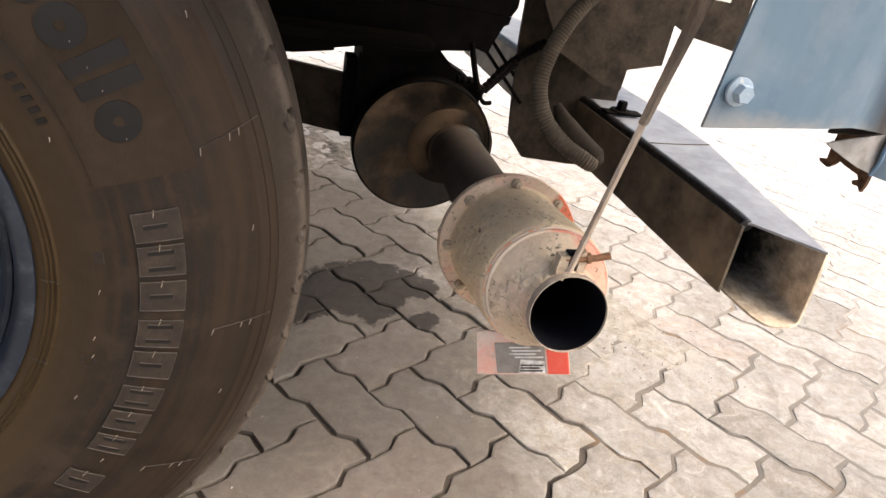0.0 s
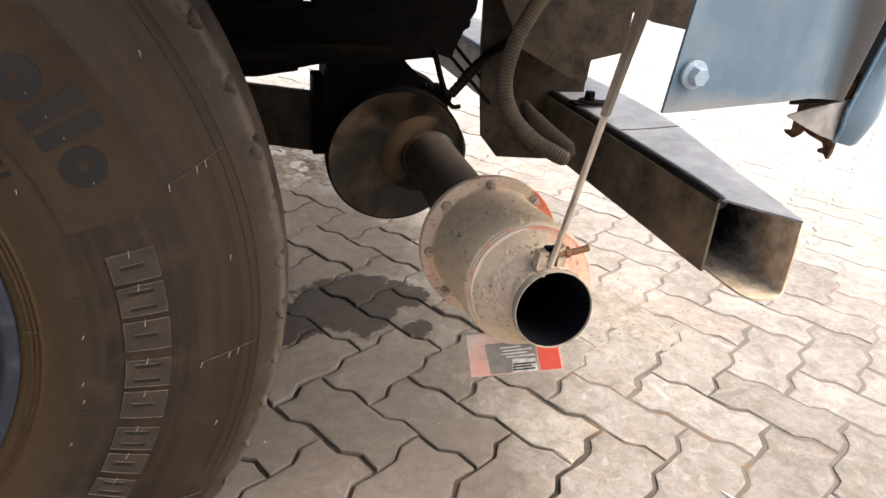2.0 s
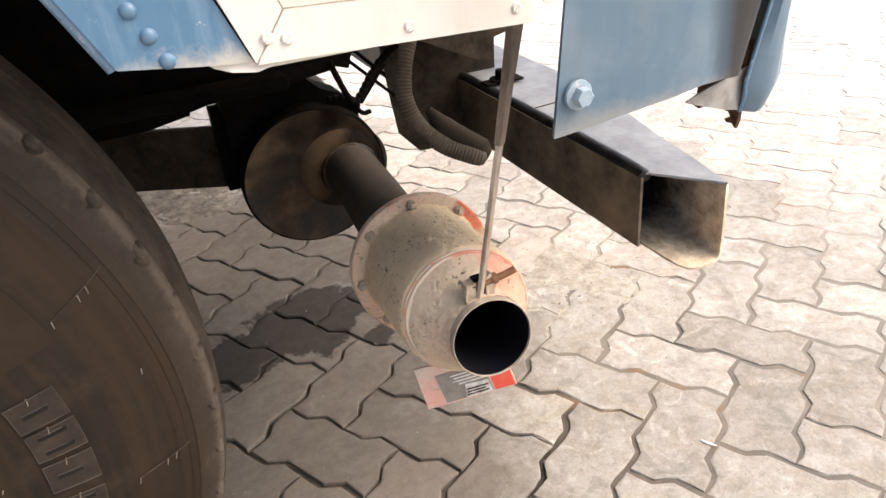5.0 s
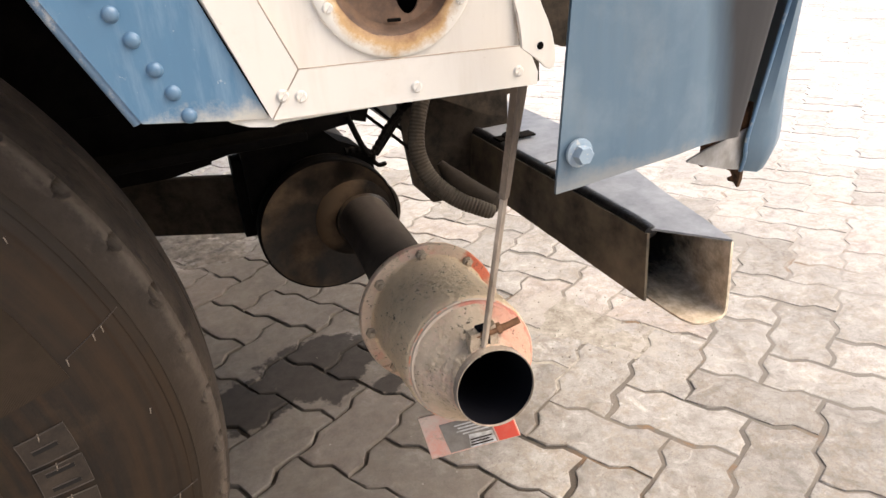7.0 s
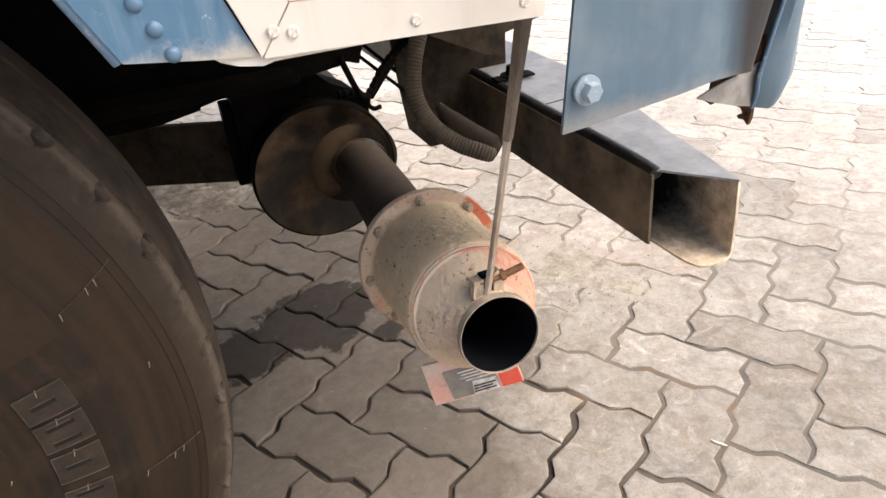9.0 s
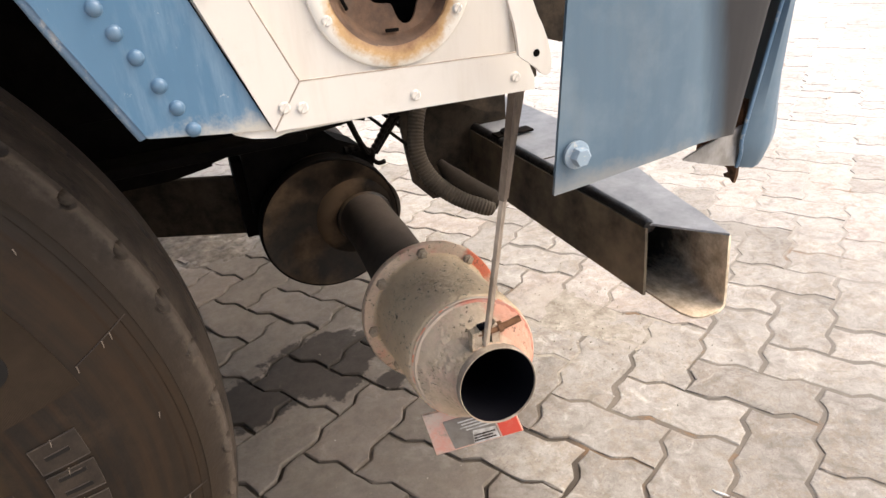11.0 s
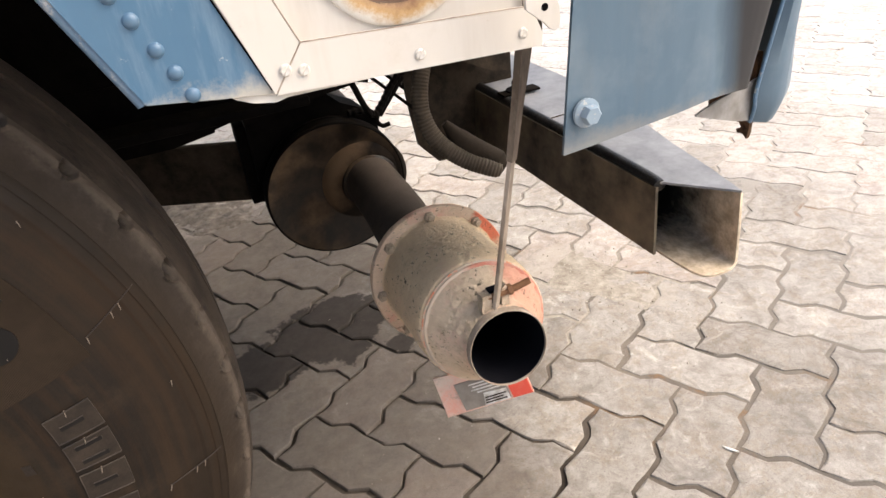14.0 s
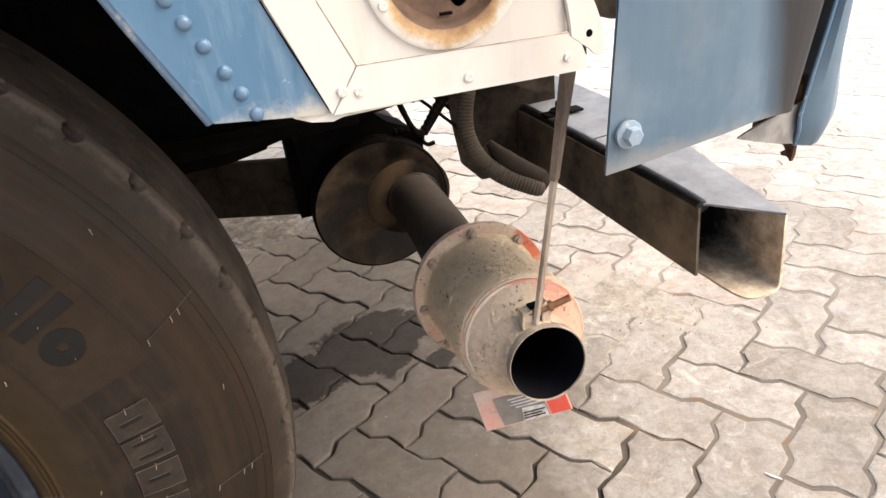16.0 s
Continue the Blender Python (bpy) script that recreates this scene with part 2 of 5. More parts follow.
M_TREAD = n.done(n.mix(n.ramp(n.noise(38, 6, 0.7, (1, 2.5, 1)), (0.58, 0), (0.64, 0.8)), c, (0.0081, 0.0068, 0.0056)), n.noise(200, 6), 0.4, 0.002)

n = Nodes("rim_paint", 0.5, 0.0, 0.35)
M_RIM = n.done(n.mix(n.ramp(n.noise(40, 8, 0.75), (0.5, 0), (0.68, 1)), (0.009, 0.0130, 0.021), (0.036, 0.043, 0.055)), n.noise(120, 5), 0.2, 0.001)


def paint_mat(name, col, worn, rough=0.35, amount=0.66, dirt=(0.25, 0.2, 0.14)):
    n = Nodes(name, rough)
    c = n.mix(n.ramp(n.noise(6, 5), (0.35, 0), (0.7, 0.35)), col, worn)
    c = n.mix(n.ramp(n.noise(70, 9, 0.75), (amount, 0), (amount + 0.08, 0.7)), c, dirt)
    c = n.mix(n.ramp(n.noise(5, 6, 0.7, (4, 4, 0.5)), (0.52, 0), (0.78, 0.35)), c, dirt)
    c = n.mix(n.ramp(n.noise(13, 9, 0.75, None, 8.0), (0.54, 0), (0.78, 0.28)), c, dirt)
    return n.done(c, n.noise(11, 3), 0.12, 0.004, n.ramp(n.noise(9, 6), (0.3, rough - 0.08), (0.7, rough + 0.2)))


n = Nodes("blue_paint", 0.3)
c = n.mix(n.ramp(n.noise(6, 5), (0.35, 0), (0.7, 0.5)), (0.055, 0.135, 0.225), (0.10, 0.19, 0.28))
c = n.mix(n.ramp(n.noise(16, 7, 0.65, (3.0, 1.0, 0.55)), (0.50, 0), (0.68, 0.55)), c, (0.20, 0.29, 0.37))
c = n.mix(n.ramp(n.noise(150, 8, 0.75), (0.66, 0), (0.70, 0.8)), c, (0.50, 0.50, 0.48))
edge = n.math("ADD", n.math("MULTIPLY", n.math("SUBTRACT", 0.800, n.axis(2)), 22.0), n.math("MULTIPLY", n.noise(55, 8, 0.7), 0.75))
c = n.mix(n.ramp(edge, (0.52, 0), (0.80, 0.85)), c, (0.46, 0.42, 0.35))
M_BLUE = n.done(c, n.noise(16, 3, 0.5, (3.0, 1.0, 0.5)), 0.22, 0.004, n.ramp(n.noise(9, 6), (0.3, 0.24), (0.7, 0.5)))
def pale_blue(name, dirt_and_shade):
    n = Nodes(name, 0.33)
    c = n.mix(n.ramp(n.noise(5, 5, 0.55, (2.6, 2.6, 0.35)), (0.38, 0), (0.66, 1)), (0.058, 0.110, 0.163), (0.105, 0.160, 0.206))
    c = n.mix(n.ramp(n.noise(22, 6, 0.6), (0.48, 0), (0.80, 0.5)), c, (0.20, 0.245, 0.275))
    c = n.mix(n.ramp(n.noise(9, 9, 0.75, (1.5, 1.5, 0.5), 6.0), (0.50, 0), (0.85, 0.3)), c, (0.20, 0.19, 0.165))
    if dirt_and_shade:  # dirt along the lower edge; shade and reflection painted in towards the bumper
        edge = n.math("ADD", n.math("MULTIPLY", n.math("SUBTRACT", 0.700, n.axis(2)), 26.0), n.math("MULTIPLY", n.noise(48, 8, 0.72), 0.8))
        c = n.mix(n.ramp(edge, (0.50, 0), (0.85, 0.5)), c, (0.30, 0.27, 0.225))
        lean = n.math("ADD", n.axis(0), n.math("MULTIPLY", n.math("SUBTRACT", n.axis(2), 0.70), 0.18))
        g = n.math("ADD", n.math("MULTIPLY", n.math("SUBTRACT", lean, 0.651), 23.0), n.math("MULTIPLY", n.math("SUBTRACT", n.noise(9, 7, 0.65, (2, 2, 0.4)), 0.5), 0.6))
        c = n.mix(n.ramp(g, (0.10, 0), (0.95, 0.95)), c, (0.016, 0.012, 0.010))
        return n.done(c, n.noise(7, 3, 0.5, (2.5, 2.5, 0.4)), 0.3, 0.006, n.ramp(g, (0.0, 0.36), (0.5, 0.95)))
    return n.done(c, n.noise(7, 3, 0.5, (2.5, 2.5, 0.4)), 0.3, 0.006, n.ramp(n.noise(9, 3), (0.3, 0.30), (0.7, 0.42)))


M_BLUE_PALE = pale_blue("pale_blue_paint", False)
M_VALANCE = pale_blue("dirty_shaded_blue_paint", True)
M_LIP = paint_mat("chipped_lip_paint", (0.09, 0.17, 0.26), (0.20, 0.26, 0.31), 0.4, 0.56, (0.50, 0.48, 0.44))
M_RIVET = paint_mat("worn_rivet_paint", (0.06, 0.13, 0.21), (0.16, 0.22, 0.28), 0.3, 0.62, (0.40, 0.40, 0.38))
M_NUT = paint_mat("worn_nut_paint", (0.20, 0.28, 0.35), (0.42, 0.45, 0.46), 0.4, 0.56, (0.55, 0.50, 0.42))
M_WHITE = paint_mat("white_paint", (0.62, 0.580, 0.520), (0.52, 0.475, 0.415), 0.4, 0.64, (0.36, 0.29, 0.21))

n = Nodes("rust", 0.8)
c = n.mix(n.ramp(n.noise(60, 8, 0.7), (0.35, 0), (0.65, 1)), (0.0934, 0.0350, 0.0117), (0.2587, 0.1250, 0.0531))
M_RUST = n.done(n.mix(n.ramp(n.noise(25, 5), (0.45, 0), (0.7, 0.8)), c, (0.2587, 0.1463, 0.0765)), n.noise(300, 6), 0.4, 0.001)

n = Nodes("lamp_cup_rust", 0.7)
c = n.mix(n.ramp(n.noise(45, 8, 0.7), (0.36, 0), (0.66, 1)), (0.050, 0.026, 0.014), (0.150, 0.082, 0.044))
M_CUP = n.done(n.mix(n.ramp(n.noise(16, 6), (0.50, 0), (0.68, 0.8)), c, (0.135, 0.098, 0.070)), n.noise(240, 6), 0.4, 0.001)

n = Nodes("flaking_rust", 0.9, 0.0, 0.2)
M_BROKEN = n.done(n.mix(n.ramp(n.noise(70, 8, 0.72), (0.38, 0), (0.66, 1)), (0.022, 0.012, 0.008), (0.16, 0.085, 0.045)), n.noise(160, 7), 0.6, 0.002)

# White lamp ring, rusted on its lower half where water runs off.
n = Nodes("rusted_white_paint", 0.5)
dx, dz = n.math("SUBTRACT", n.axis(0), 0.379), n.math("SUBTRACT", n.axis(2), 0.857)
rad = n.math("SQRT", n.math("ADD", n.math("MULTIPLY", dx, dx), n.math("MULTIPLY", dz, dz)))
low = n.math("MULTIPLY", n.math("SUBTRACT", 0.848, n.axis(2)), 10.0)
low = n.math("ADD", low, n.math("MULTIPLY", n.math("SUBTRACT", 0.0485, rad), 55.0))
low = n.math("ADD", low, n.math("MULTIPLY", n.math("SUBTRACT", n.noise(60, 8, 0.72), 0.5), 1.1))
c = n.mix(n.ramp(low, (0.12, 0), (0.42, 1)), (0.66, 0.62, 0.55), (0.44, 0.275, 0.12))
c = n.mix(n.ramp(low, (0.42, 0), (0.75, 1)), c, (0.20, 0.095, 0.036))
M_RING = n.done(n.mix(n.ramp(n.noise(160, 6, 0.7), (0.64, 0), (0.72, 0.8)), c, (0.18, 0.07, 0.02)), n.noise(200, 6), 0.25, 0.001)


def dusty_metal(name, base, base2, dust, lo=0.15, hi=0.75, rough=0.75, scale=28.0, gloss=0.15):
    """Dirty steel: dust lies thickest on faces that look up."""
    n = Nodes(name, rough, 0.0, gloss)
    c = n.mix(n.ramp(n.noise(scale, 8, 0.7), (0.38, 0), (0.66, 1)), base, base2)
    up = n.math("ADD", n.math("MULTIPLY", n.upness(), 0.45), n.math("MULTIPLY", n.noise(16, 8, 0.75), 0.9))
    c = n.mix(n.ramp(up, (lo, 0), (hi, 1)), c, dust)
    return n.done(c, n.noise(90, 8, 0.7), 0.4, 0.002)


n = Nodes("muffler_steel", 0.6, 0.0, 0.25)
patch = n.ramp(n.noise(14, 4, 0.55, None, 1.7), (0.44, 0), (0.60, 1))
c = n.mix(n.ramp(n.noise(40, 8, 0.7), (0.36, 0), (0.66, 1)), (0.0047, 0.0035, 0.0025), (0.0172, 0.0109, 0.0062))
c = n.mix(patch, c, n.mix(n.ramp(n.noise(20, 5, 0.6), (0.36, 0), (0.64, 1)), (0.0240, 0.0152, 0.0086), (0.0900, 0.0590, 0.0340)))
M_DRUM = n.done(c, n.noise(90, 8, 0.7), 0.4, 0.002, n.ramp(patch, (0.0, 0.4), (1.0, 0.8)))
n = Nodes("black_gloss_paint", 0.36)
M_GLOSS = n.done(n.mix(n.ramp(n.noise(40, 8, 0.7), (0.4, 0), (0.7, 1)), (0.006, 0.006, 0.007), (0.03, 0.026, 0.022)), n.noise(60, 8, 0.7), 0.6, 0.004)
n = Nodes("boss_steel", 0.75, 0.0, 0.15)
caked = n.math("ADD", n.math("MULTIPLY", n.math("SUBTRACT", 0.495, n.axis(0)), 16.0), n.math("MULTIPLY", n.math("SUBTRACT", n.axis(2), 0.395), 9.0))
caked = n.math("ADD", caked, n.math("MULTIPLY", n.math("SUBTRACT", n.noise(26, 8, 0.7), 0.5), 1.6))
c = n.mix(n.ramp(n.noise(40, 8, 0.7), (0.36, 0), (0.66, 1)), (0.0060, 0.0043, 0.0030), (0.0200, 0.0130, 0.0078))
M_BOSS = n.done(n.mix(n.ramp(caked, (0.0, 0), (0.85, 1)), c, (0.098, 0.063, 0.036)), n.noise(90, 8, 0.7), 0.4, 0.002)
M_PIPE = dusty_metal("pipe_steel", (0.0190, 0.0146, 0.0115), (0.0480, 0.0372, 0.0295), (0.0840, 0.0670, 0.0530), 0.35, 1.0, 0.75, 18.0)
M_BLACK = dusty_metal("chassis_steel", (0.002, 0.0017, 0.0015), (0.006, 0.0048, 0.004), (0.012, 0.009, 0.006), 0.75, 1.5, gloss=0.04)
M_BRACKET = dusty_metal("bracket_steel", (0.012, 0.0088, 0.006), (0.040, 0.029, 0.019), (0.082, 0.060, 0.041), 0.4, 1.1)
M_HOSE = dusty_metal("hose_rubber", (0.055, 0.042, 0.030), (0.098, 0.076, 0.054), (0.18, 0.145, 0.105), 0.3, 1.0)

def mud_mat(name, mud_a, mud_b, paint_a, paint_b, cover, red=None, bare_x=None):
    """Steel under dried mud: crumbs, pits and bare paint; red: where the paint shows bare."""
    n = Nodes(name, 0.85)
    layer = n.noise(30, 12, 0.80, (1.0, 0.7, 1.15))
    crumb = n.noise(240, 6, 0.78, (1.0, 0.7, 1.2), 3.0)
    mud = n.mix(n.ramp(layer, (0.34, 0), (0.66, 1)), mud_a, mud_b)
    mud = n.mix(n.ramp(crumb, (0.54, 0), (0.68, 0.5)), mud, (0.90, 0.735, 0.555))
    bare = n.mix(n.ramp(n.noise(30, 7, 0.7), (0.4, 0), (0.6, 1)), paint_a, paint_b)
    c = n.mix(n.ramp(n.noise(17, 9, 0.75, None, 2.0), (cover - 0.06, 0.0), (cover + 0.03, 1)), bare, mud)
    if bare_x:
        side = n.math("ADD", n.math("MULTIPLY", n.math("SUBTRACT", n.axis(0), bare_x), 25.0), n.math("MULTIPLY", n.noise(55, 8, 0.72, None, 4.0), 1.0))
        c = n.mix(n.ramp(side, (0.55, 0.0), (0.80, 0.9)), c, n.mix(n.noise(60, 7), (0.72, 0.28, 0.18), (0.72, 0.43, 0.31)))
    if red:
        d = n.t.nodes.new("ShaderNodeVectorMath")
        d.operation = "DISTANCE"
        n.link(n.co, d.inputs[0])
        d.inputs[1].default_value = red
        k = n.math("ADD", n.math("DIVIDE", d.outputs["Value"], 0.068), n.math("MULTIPLY", n.noise(70, 7, 0.7), 0.45))
        c = n.mix(n.ramp(k, (0.55, 1.0), (0.68, 0.0)), c, (0.72, 0.20, 0.11))
    where = n.ramp(n.noise(24, 4, 0.6, None, 5.0), (0.42, 0), (0.54, 1))
    pit = n.math("MULTIPLY", n.ramp(n.noise(150, 5, 0.75, (1.0, 0.8, 1.6)), (0.585, 0), (0.63, 1)), where)
    stain = n.noise(38, 9, 0.78, (1.0, 0.6, 1.4), 9.0)
    c = n.mix(n.ramp(stain, (0.55, 0.0), (0.64, 0.5)), c, (0.43, 0.315, 0.180))
    c = n.mix(n.math("MULTIPLY", pit, 0.9), c, (0.085, 0.065, 0.038))
    h = n.math("ADD", n.math("MULTIPLY", layer, 0.55), n.math("MULTIPLY", n.ramp(crumb, (0.42, 0), (0.62, 1)), 0.16))
    return n.done(c, n.math("SUBTRACT", h, n.math("MULTIPLY", pit, 0.4)), 0.7, 0.0045)


M_ARREST = mud_mat("arrestor_mud", (0.72, 0.530, 0.325), (0.88, 0.690, 0.450), (0.80, 0.55, 0.37), (0.82, 0.64, 0.45), 0.42)
M_CONE = mud_mat("cone_mud", (0.60, 0.455, 0.300), (0.78, 0.622, 0.445), (0.74, 0.51, 0.37), (0.78, 0.60, 0.44), 0.48, None, 0.489)
M_FLANGE = mud_mat("flange_mud", (0.66, 0.48, 0.33), (0.82, 0.63, 0.45), (0.76, 0.44, 0.31), (0.78, 0.54, 0.40), 0.46, (0.568, 0.900, 0.462))
M_BOLT = mud_mat("bolt_mud", (0.36, 0.28, 0.19), (0.60, 0.48, 0.35), (0.42, 0.24, 0.15), (0.5, 0.34, 0.24), 0.42)

n = Nodes("arrestor_pink_paint", 0.6)
c = n.mix(n.ramp(n.noise(30, 8, 0.7), (0.42, 0), (0.62, 1)), (0.56, 0.195, 0.125), (0.58, 0.295, 0.215))
dusty = n.math("ADD", n.math("MULTIPLY", n.math("SUBTRACT", 0.478, n.axis(0)), 18.0), n.math("MULTIPLY", n.noise(26, 8, 0.7), 0.9))
c = n.mix(n.ramp(dusty, (0.5, 0), (0.8, 0.95)), c, n.mix(n.noise(40, 8, 0.7), (0.55, 0.42, 0.29), (0.74, 0.61, 0.46)))
M_PINK = n.done(c, n.noise(120, 7), 0.45, 0.002)
n = Nodes("plate_pink_paint", 0.6)
c = n.mix(n.ramp(n.noise(30, 8, 0.7), (0.42, 0), (0.62, 1)), (0.72, 0.36, 0.27), (0.66, 0.52, 0.42))
M_PLATE = n.done(n.mix(n.ramp(n.noise(90, 8, 0.75), (0.55, 0), (0.66, 0.8)), c, (0.42, 0.33, 0.24)), n.noise(120, 7), 0.35, 0.0015)
n = Nodes("cap_edge_paint", 0.6)
c = n.mix(n.ramp(n.noise(40, 8, 0.75), (0.48, 0), (0.58, 1)), (0.72, 0.58, 0.43), (0.80, 0.28, 0.14))
M_EDGE = n.done(c, n.noise(120, 7), 0.35, 0.0015)
n = Nodes("red_label_paint", 0.5)
M_RED = n.done(n.mix(n.ramp(n.noise(60, 8), (0.5, 0), (0.75, 0.5)), (0.70, 0.085, 0.05), (0.55, 0.30, 0.22)), n.noise(150, 4), 0.2, 0.001)
n = Nodes("label_foil", 0.55)
M_FOIL = n.done(n.mix(n.ramp(n.noise(30, 7), (0.4, 0), (0.65, 1)), (0.30, 0.265, 0.225), (0.155, 0.128, 0.100)), n.noise(150, 4), 0.2, 0.001)
n = Nodes("label_print", 0.6)
M_PRINT = n.done(n.mix(n.ramp(n.noise(90, 7), (0.45, 0), (0.65, 1)), (0.72, 0.69, 0.64), (0.40, 0.36, 0.31)), n.noise(150, 4), 0.1, 0.001)

n = Nodes("soot", 0.9, 0.0, 0.1)
M_SOOT = n.done(n.mix(n.noise(30, 5), (0.0020, 0.0020, 0.0030), (0.0055, 0.0055, 0.0085)), n.noise(120, 5), 0.3, 0.001)

n = Nodes("beam_side_steel", 0.55)
c = n.mix(n.ramp(n.noise(14, 8, 0.7, (1, 1, 1.6)), (0.38, 0), (0.64, 1)), (0.017, 0.014, 0.011), (0.105, 0.080, 0.052))
M_BEAM = n.done(n.mix(n.ramp(n.noise(8, 6), (0.40, 0), (0.62, 0.85)), c, (0.23, 0.175, 0.115)), n.noise(90, 7), 0.3, 0.001)
n = Nodes("beam_top_paint", 0.38)
M_BEAM_TOP = n.done(n.mix(n.ramp(n.noise(20, 8, 0.7), (0.35, 0), (0.68, 1)), (0.14, 0.141, 0.147), (0.28, 0.280, 0.285)), n.noise(60, 7), 0.2, 0.001)
n = Nodes("beam_inner_dust_and_shade", 0.9, 0.0, 0.2)
# dry dust blown into the open end; shade of the deep inside painted dark
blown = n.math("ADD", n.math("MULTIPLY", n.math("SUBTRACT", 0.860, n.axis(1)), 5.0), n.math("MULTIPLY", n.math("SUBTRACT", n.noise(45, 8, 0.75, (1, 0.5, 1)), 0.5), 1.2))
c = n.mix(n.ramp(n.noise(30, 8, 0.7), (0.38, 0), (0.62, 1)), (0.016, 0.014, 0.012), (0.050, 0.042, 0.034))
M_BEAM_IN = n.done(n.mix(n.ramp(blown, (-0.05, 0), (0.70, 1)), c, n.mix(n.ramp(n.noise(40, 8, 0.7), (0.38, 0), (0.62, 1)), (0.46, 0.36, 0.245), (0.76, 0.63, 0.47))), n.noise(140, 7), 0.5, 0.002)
n = Nodes("galvanised_steel", 0.6)
M_ZINC = n.done(n.mix(n.ramp(n.noise(50, 7), (0.4, 0), (0.66, 1)), (0.27, 0.258, 0.243), (0.165, 0.150, 0.134)), n.noise(120, 5), 0.2, 0.001)
n = Nodes("strap_steel", 0.6)
M_STRAP = n.done(n.mix(n.ramp(n.noise(40, 9, 0.75, (1, 1, 0.25)), (0.38, 0), (0.64, 1)), (0.22, 0.165, 0.12), (0.52, 0.43, 0.34)), n.noise(160, 6), 0.4, 0.001)
n = Nodes("strap_bracket_steel", 0.7)
M_STRAP_TOP = n.done(n.mix(n.ramp(n.noise(40, 9, 0.75, (1, 1, 0.35)), (0.38, 0), (0.64, 1)), (0.085, 0.062, 0.045), (0.25, 0.195, 0.145)), n.noise(160, 6), 0.4, 0.001)
n = Nodes("dry_soil", 1.0)
M_SOIL = n.done(n.mix(n.ramp(n.noise(40, 9, 0.7), (0.35, 0), (0.65, 1)), (0.10, 0.082, 0.066), (0.26, 0.225, 0.185)), n.noise(220, 7), 0.7, 0.004)
n = Nodes("grit_stone", 0.95)
M_GRIT = n.done(n.mix(n.island(), (0.27, 0.23, 0.18), (0.50, 0.45, 0.38)), n.noise(300, 4), 0.3, 0.001)
n = Nodes("mortar", 0.95, 0.0, 0.2)
c = n.mix(n.ramp(n.noise(26, 9, 0.75), (0.36, 0), (0.64, 1)), (0.20, 0.172, 0.135), (0.41, 0.365, 0.300))
M_MORTAR = n.done(n.mix(n.ramp(n.noise(75, 8, 0.75), (0.58, 0), (0.66, 0.6)), c, (0.19, 0.16, 0.12)), n.noise(200, 7), 0.6, 0.003)
n = Nodes("paper", 0.8)
M_PAPER = n.done(n.mix(n.noise(60, 4), (0.75, 0.73, 0.68), (0.85, 0.83, 0.78)))


# ---- building helpers ----
def part(name, bm, material, parent=None, label="", smooth=True):
    """Links a bmesh as one mesh object under a thing or a part."""
    bmesh.ops.recalc_face_normals(bm, faces=bm.faces)
    me = bpy.data.meshes.new(name)
    bm.to_mesh(me)
    bm.free()
    for mm in material if isinstance(material, list) else [material]:
        me.materials.append(mm)
    if smooth:
        me.shade_smooth()
        me.set_sharp_from_angle(angle=radians(38))
    ob = new(name, me)
    if parent is not None:
        ob.parent = parent
        if parent.type == "EMPTY":
            ob.matrix_parent_inverse = Matrix.Translation(-parent.location)
    if label:
        ob["label"] = label
    return ob


def thing(name, at, label, category, group="", kind=""):
    ob = new(name)
    ob.location = at
    ob.empty_display_size = 0.1
    return tagged(ob, label, category, group, kind)


def bevel(bm, width, segments=2, angle=35):
    edges = [e for e in bm.edges if len(e.link_faces) == 2 and e.calc_face_angle() > radians(angle)]
    bmesh.ops.bevel(bm, geom=edges, offset=width, segments=segments, affect="EDGES", profile=0.5, clamp_overlap=True)


def box(x0, x1, y0, y1, z0, z1, soft=0.0, m=None):
    bm = bmesh.new()
    bmesh.ops.create_cube(bm, size=1)
    for v in bm.verts:
        v.co = Vector(((x0 + x1) / 2 + v.co.x * (x1 - x0), (y0 + y1) / 2 + v.co.y * (y1 - y0), (z0 + z1) / 2 + v.co.z * (z1 - z0)))
    if soft:
        bevel(bm, soft)
    if m is not None:
        bm.transform(m)
    return bm


def frame_along(a, b):
    """A matrix at a whose z runs to b."""
    q = (Vector(b) - Vector(a)).to_track_quat("Z", "Y")
    return Matrix.Translation(a) @ q.to_matrix().to_4x4()


def lathe(profile, m, seg=64, close=False):
    """Turns (radius, height) pairs round z, then places them by m."""
    bm = bmesh.new()
    rings = []
    for r, h in profile:
        if r < 1e-6:
            rings.append([bm.verts.new((0, 0, h))])
        else:
            rings.append([bm.verts.new((r * math.cos(2 * math.pi * k / seg), r * math.sin(2 * math.pi * k / seg), h)) for k in range(seg)])
    pairs = list(zip(rings, rings[1:])) + ([(rings[-1], rings[0])] if close else [])
    for a, b in pairs:
        for k in range(seg):
            j = (k + 1) % seg
            if len(a) == 1 and len(b) == 1:
                continue
            if len(a) == 1:
                bm.faces.new((a[0], b[k], b[j]))
            elif len(b) == 1:
                bm.faces.new((a[k], a[j], b[0]))
            else:
                bm.faces.new((a[k], a[j], b[j], b[k]))
    bm.transform(m)
    return bm


def crust(bm, height, scale, seed=0.0):
    """Uneven mud on a turned part: pushes its points along their normals."""
    bmesh.ops.recalc_face_normals(bm, faces=bm.faces)
    bm.normal_update()
    for v in bm.verts:
        p = v.co * scale + Vector((seed, seed, seed))
        patch = min(1.0, max(0.12, 0.45 + 1.6 * noise.noise(p * 0.17)))
        lump = 0.55 * noise.fractal(p * 0.5, 1.0, 2.2, 3) + 0.6 * noise.turbulence(p, 4, True)
        v.co += v.normal * height * patch * max(-0.3, lump - 0.15)
    return bm


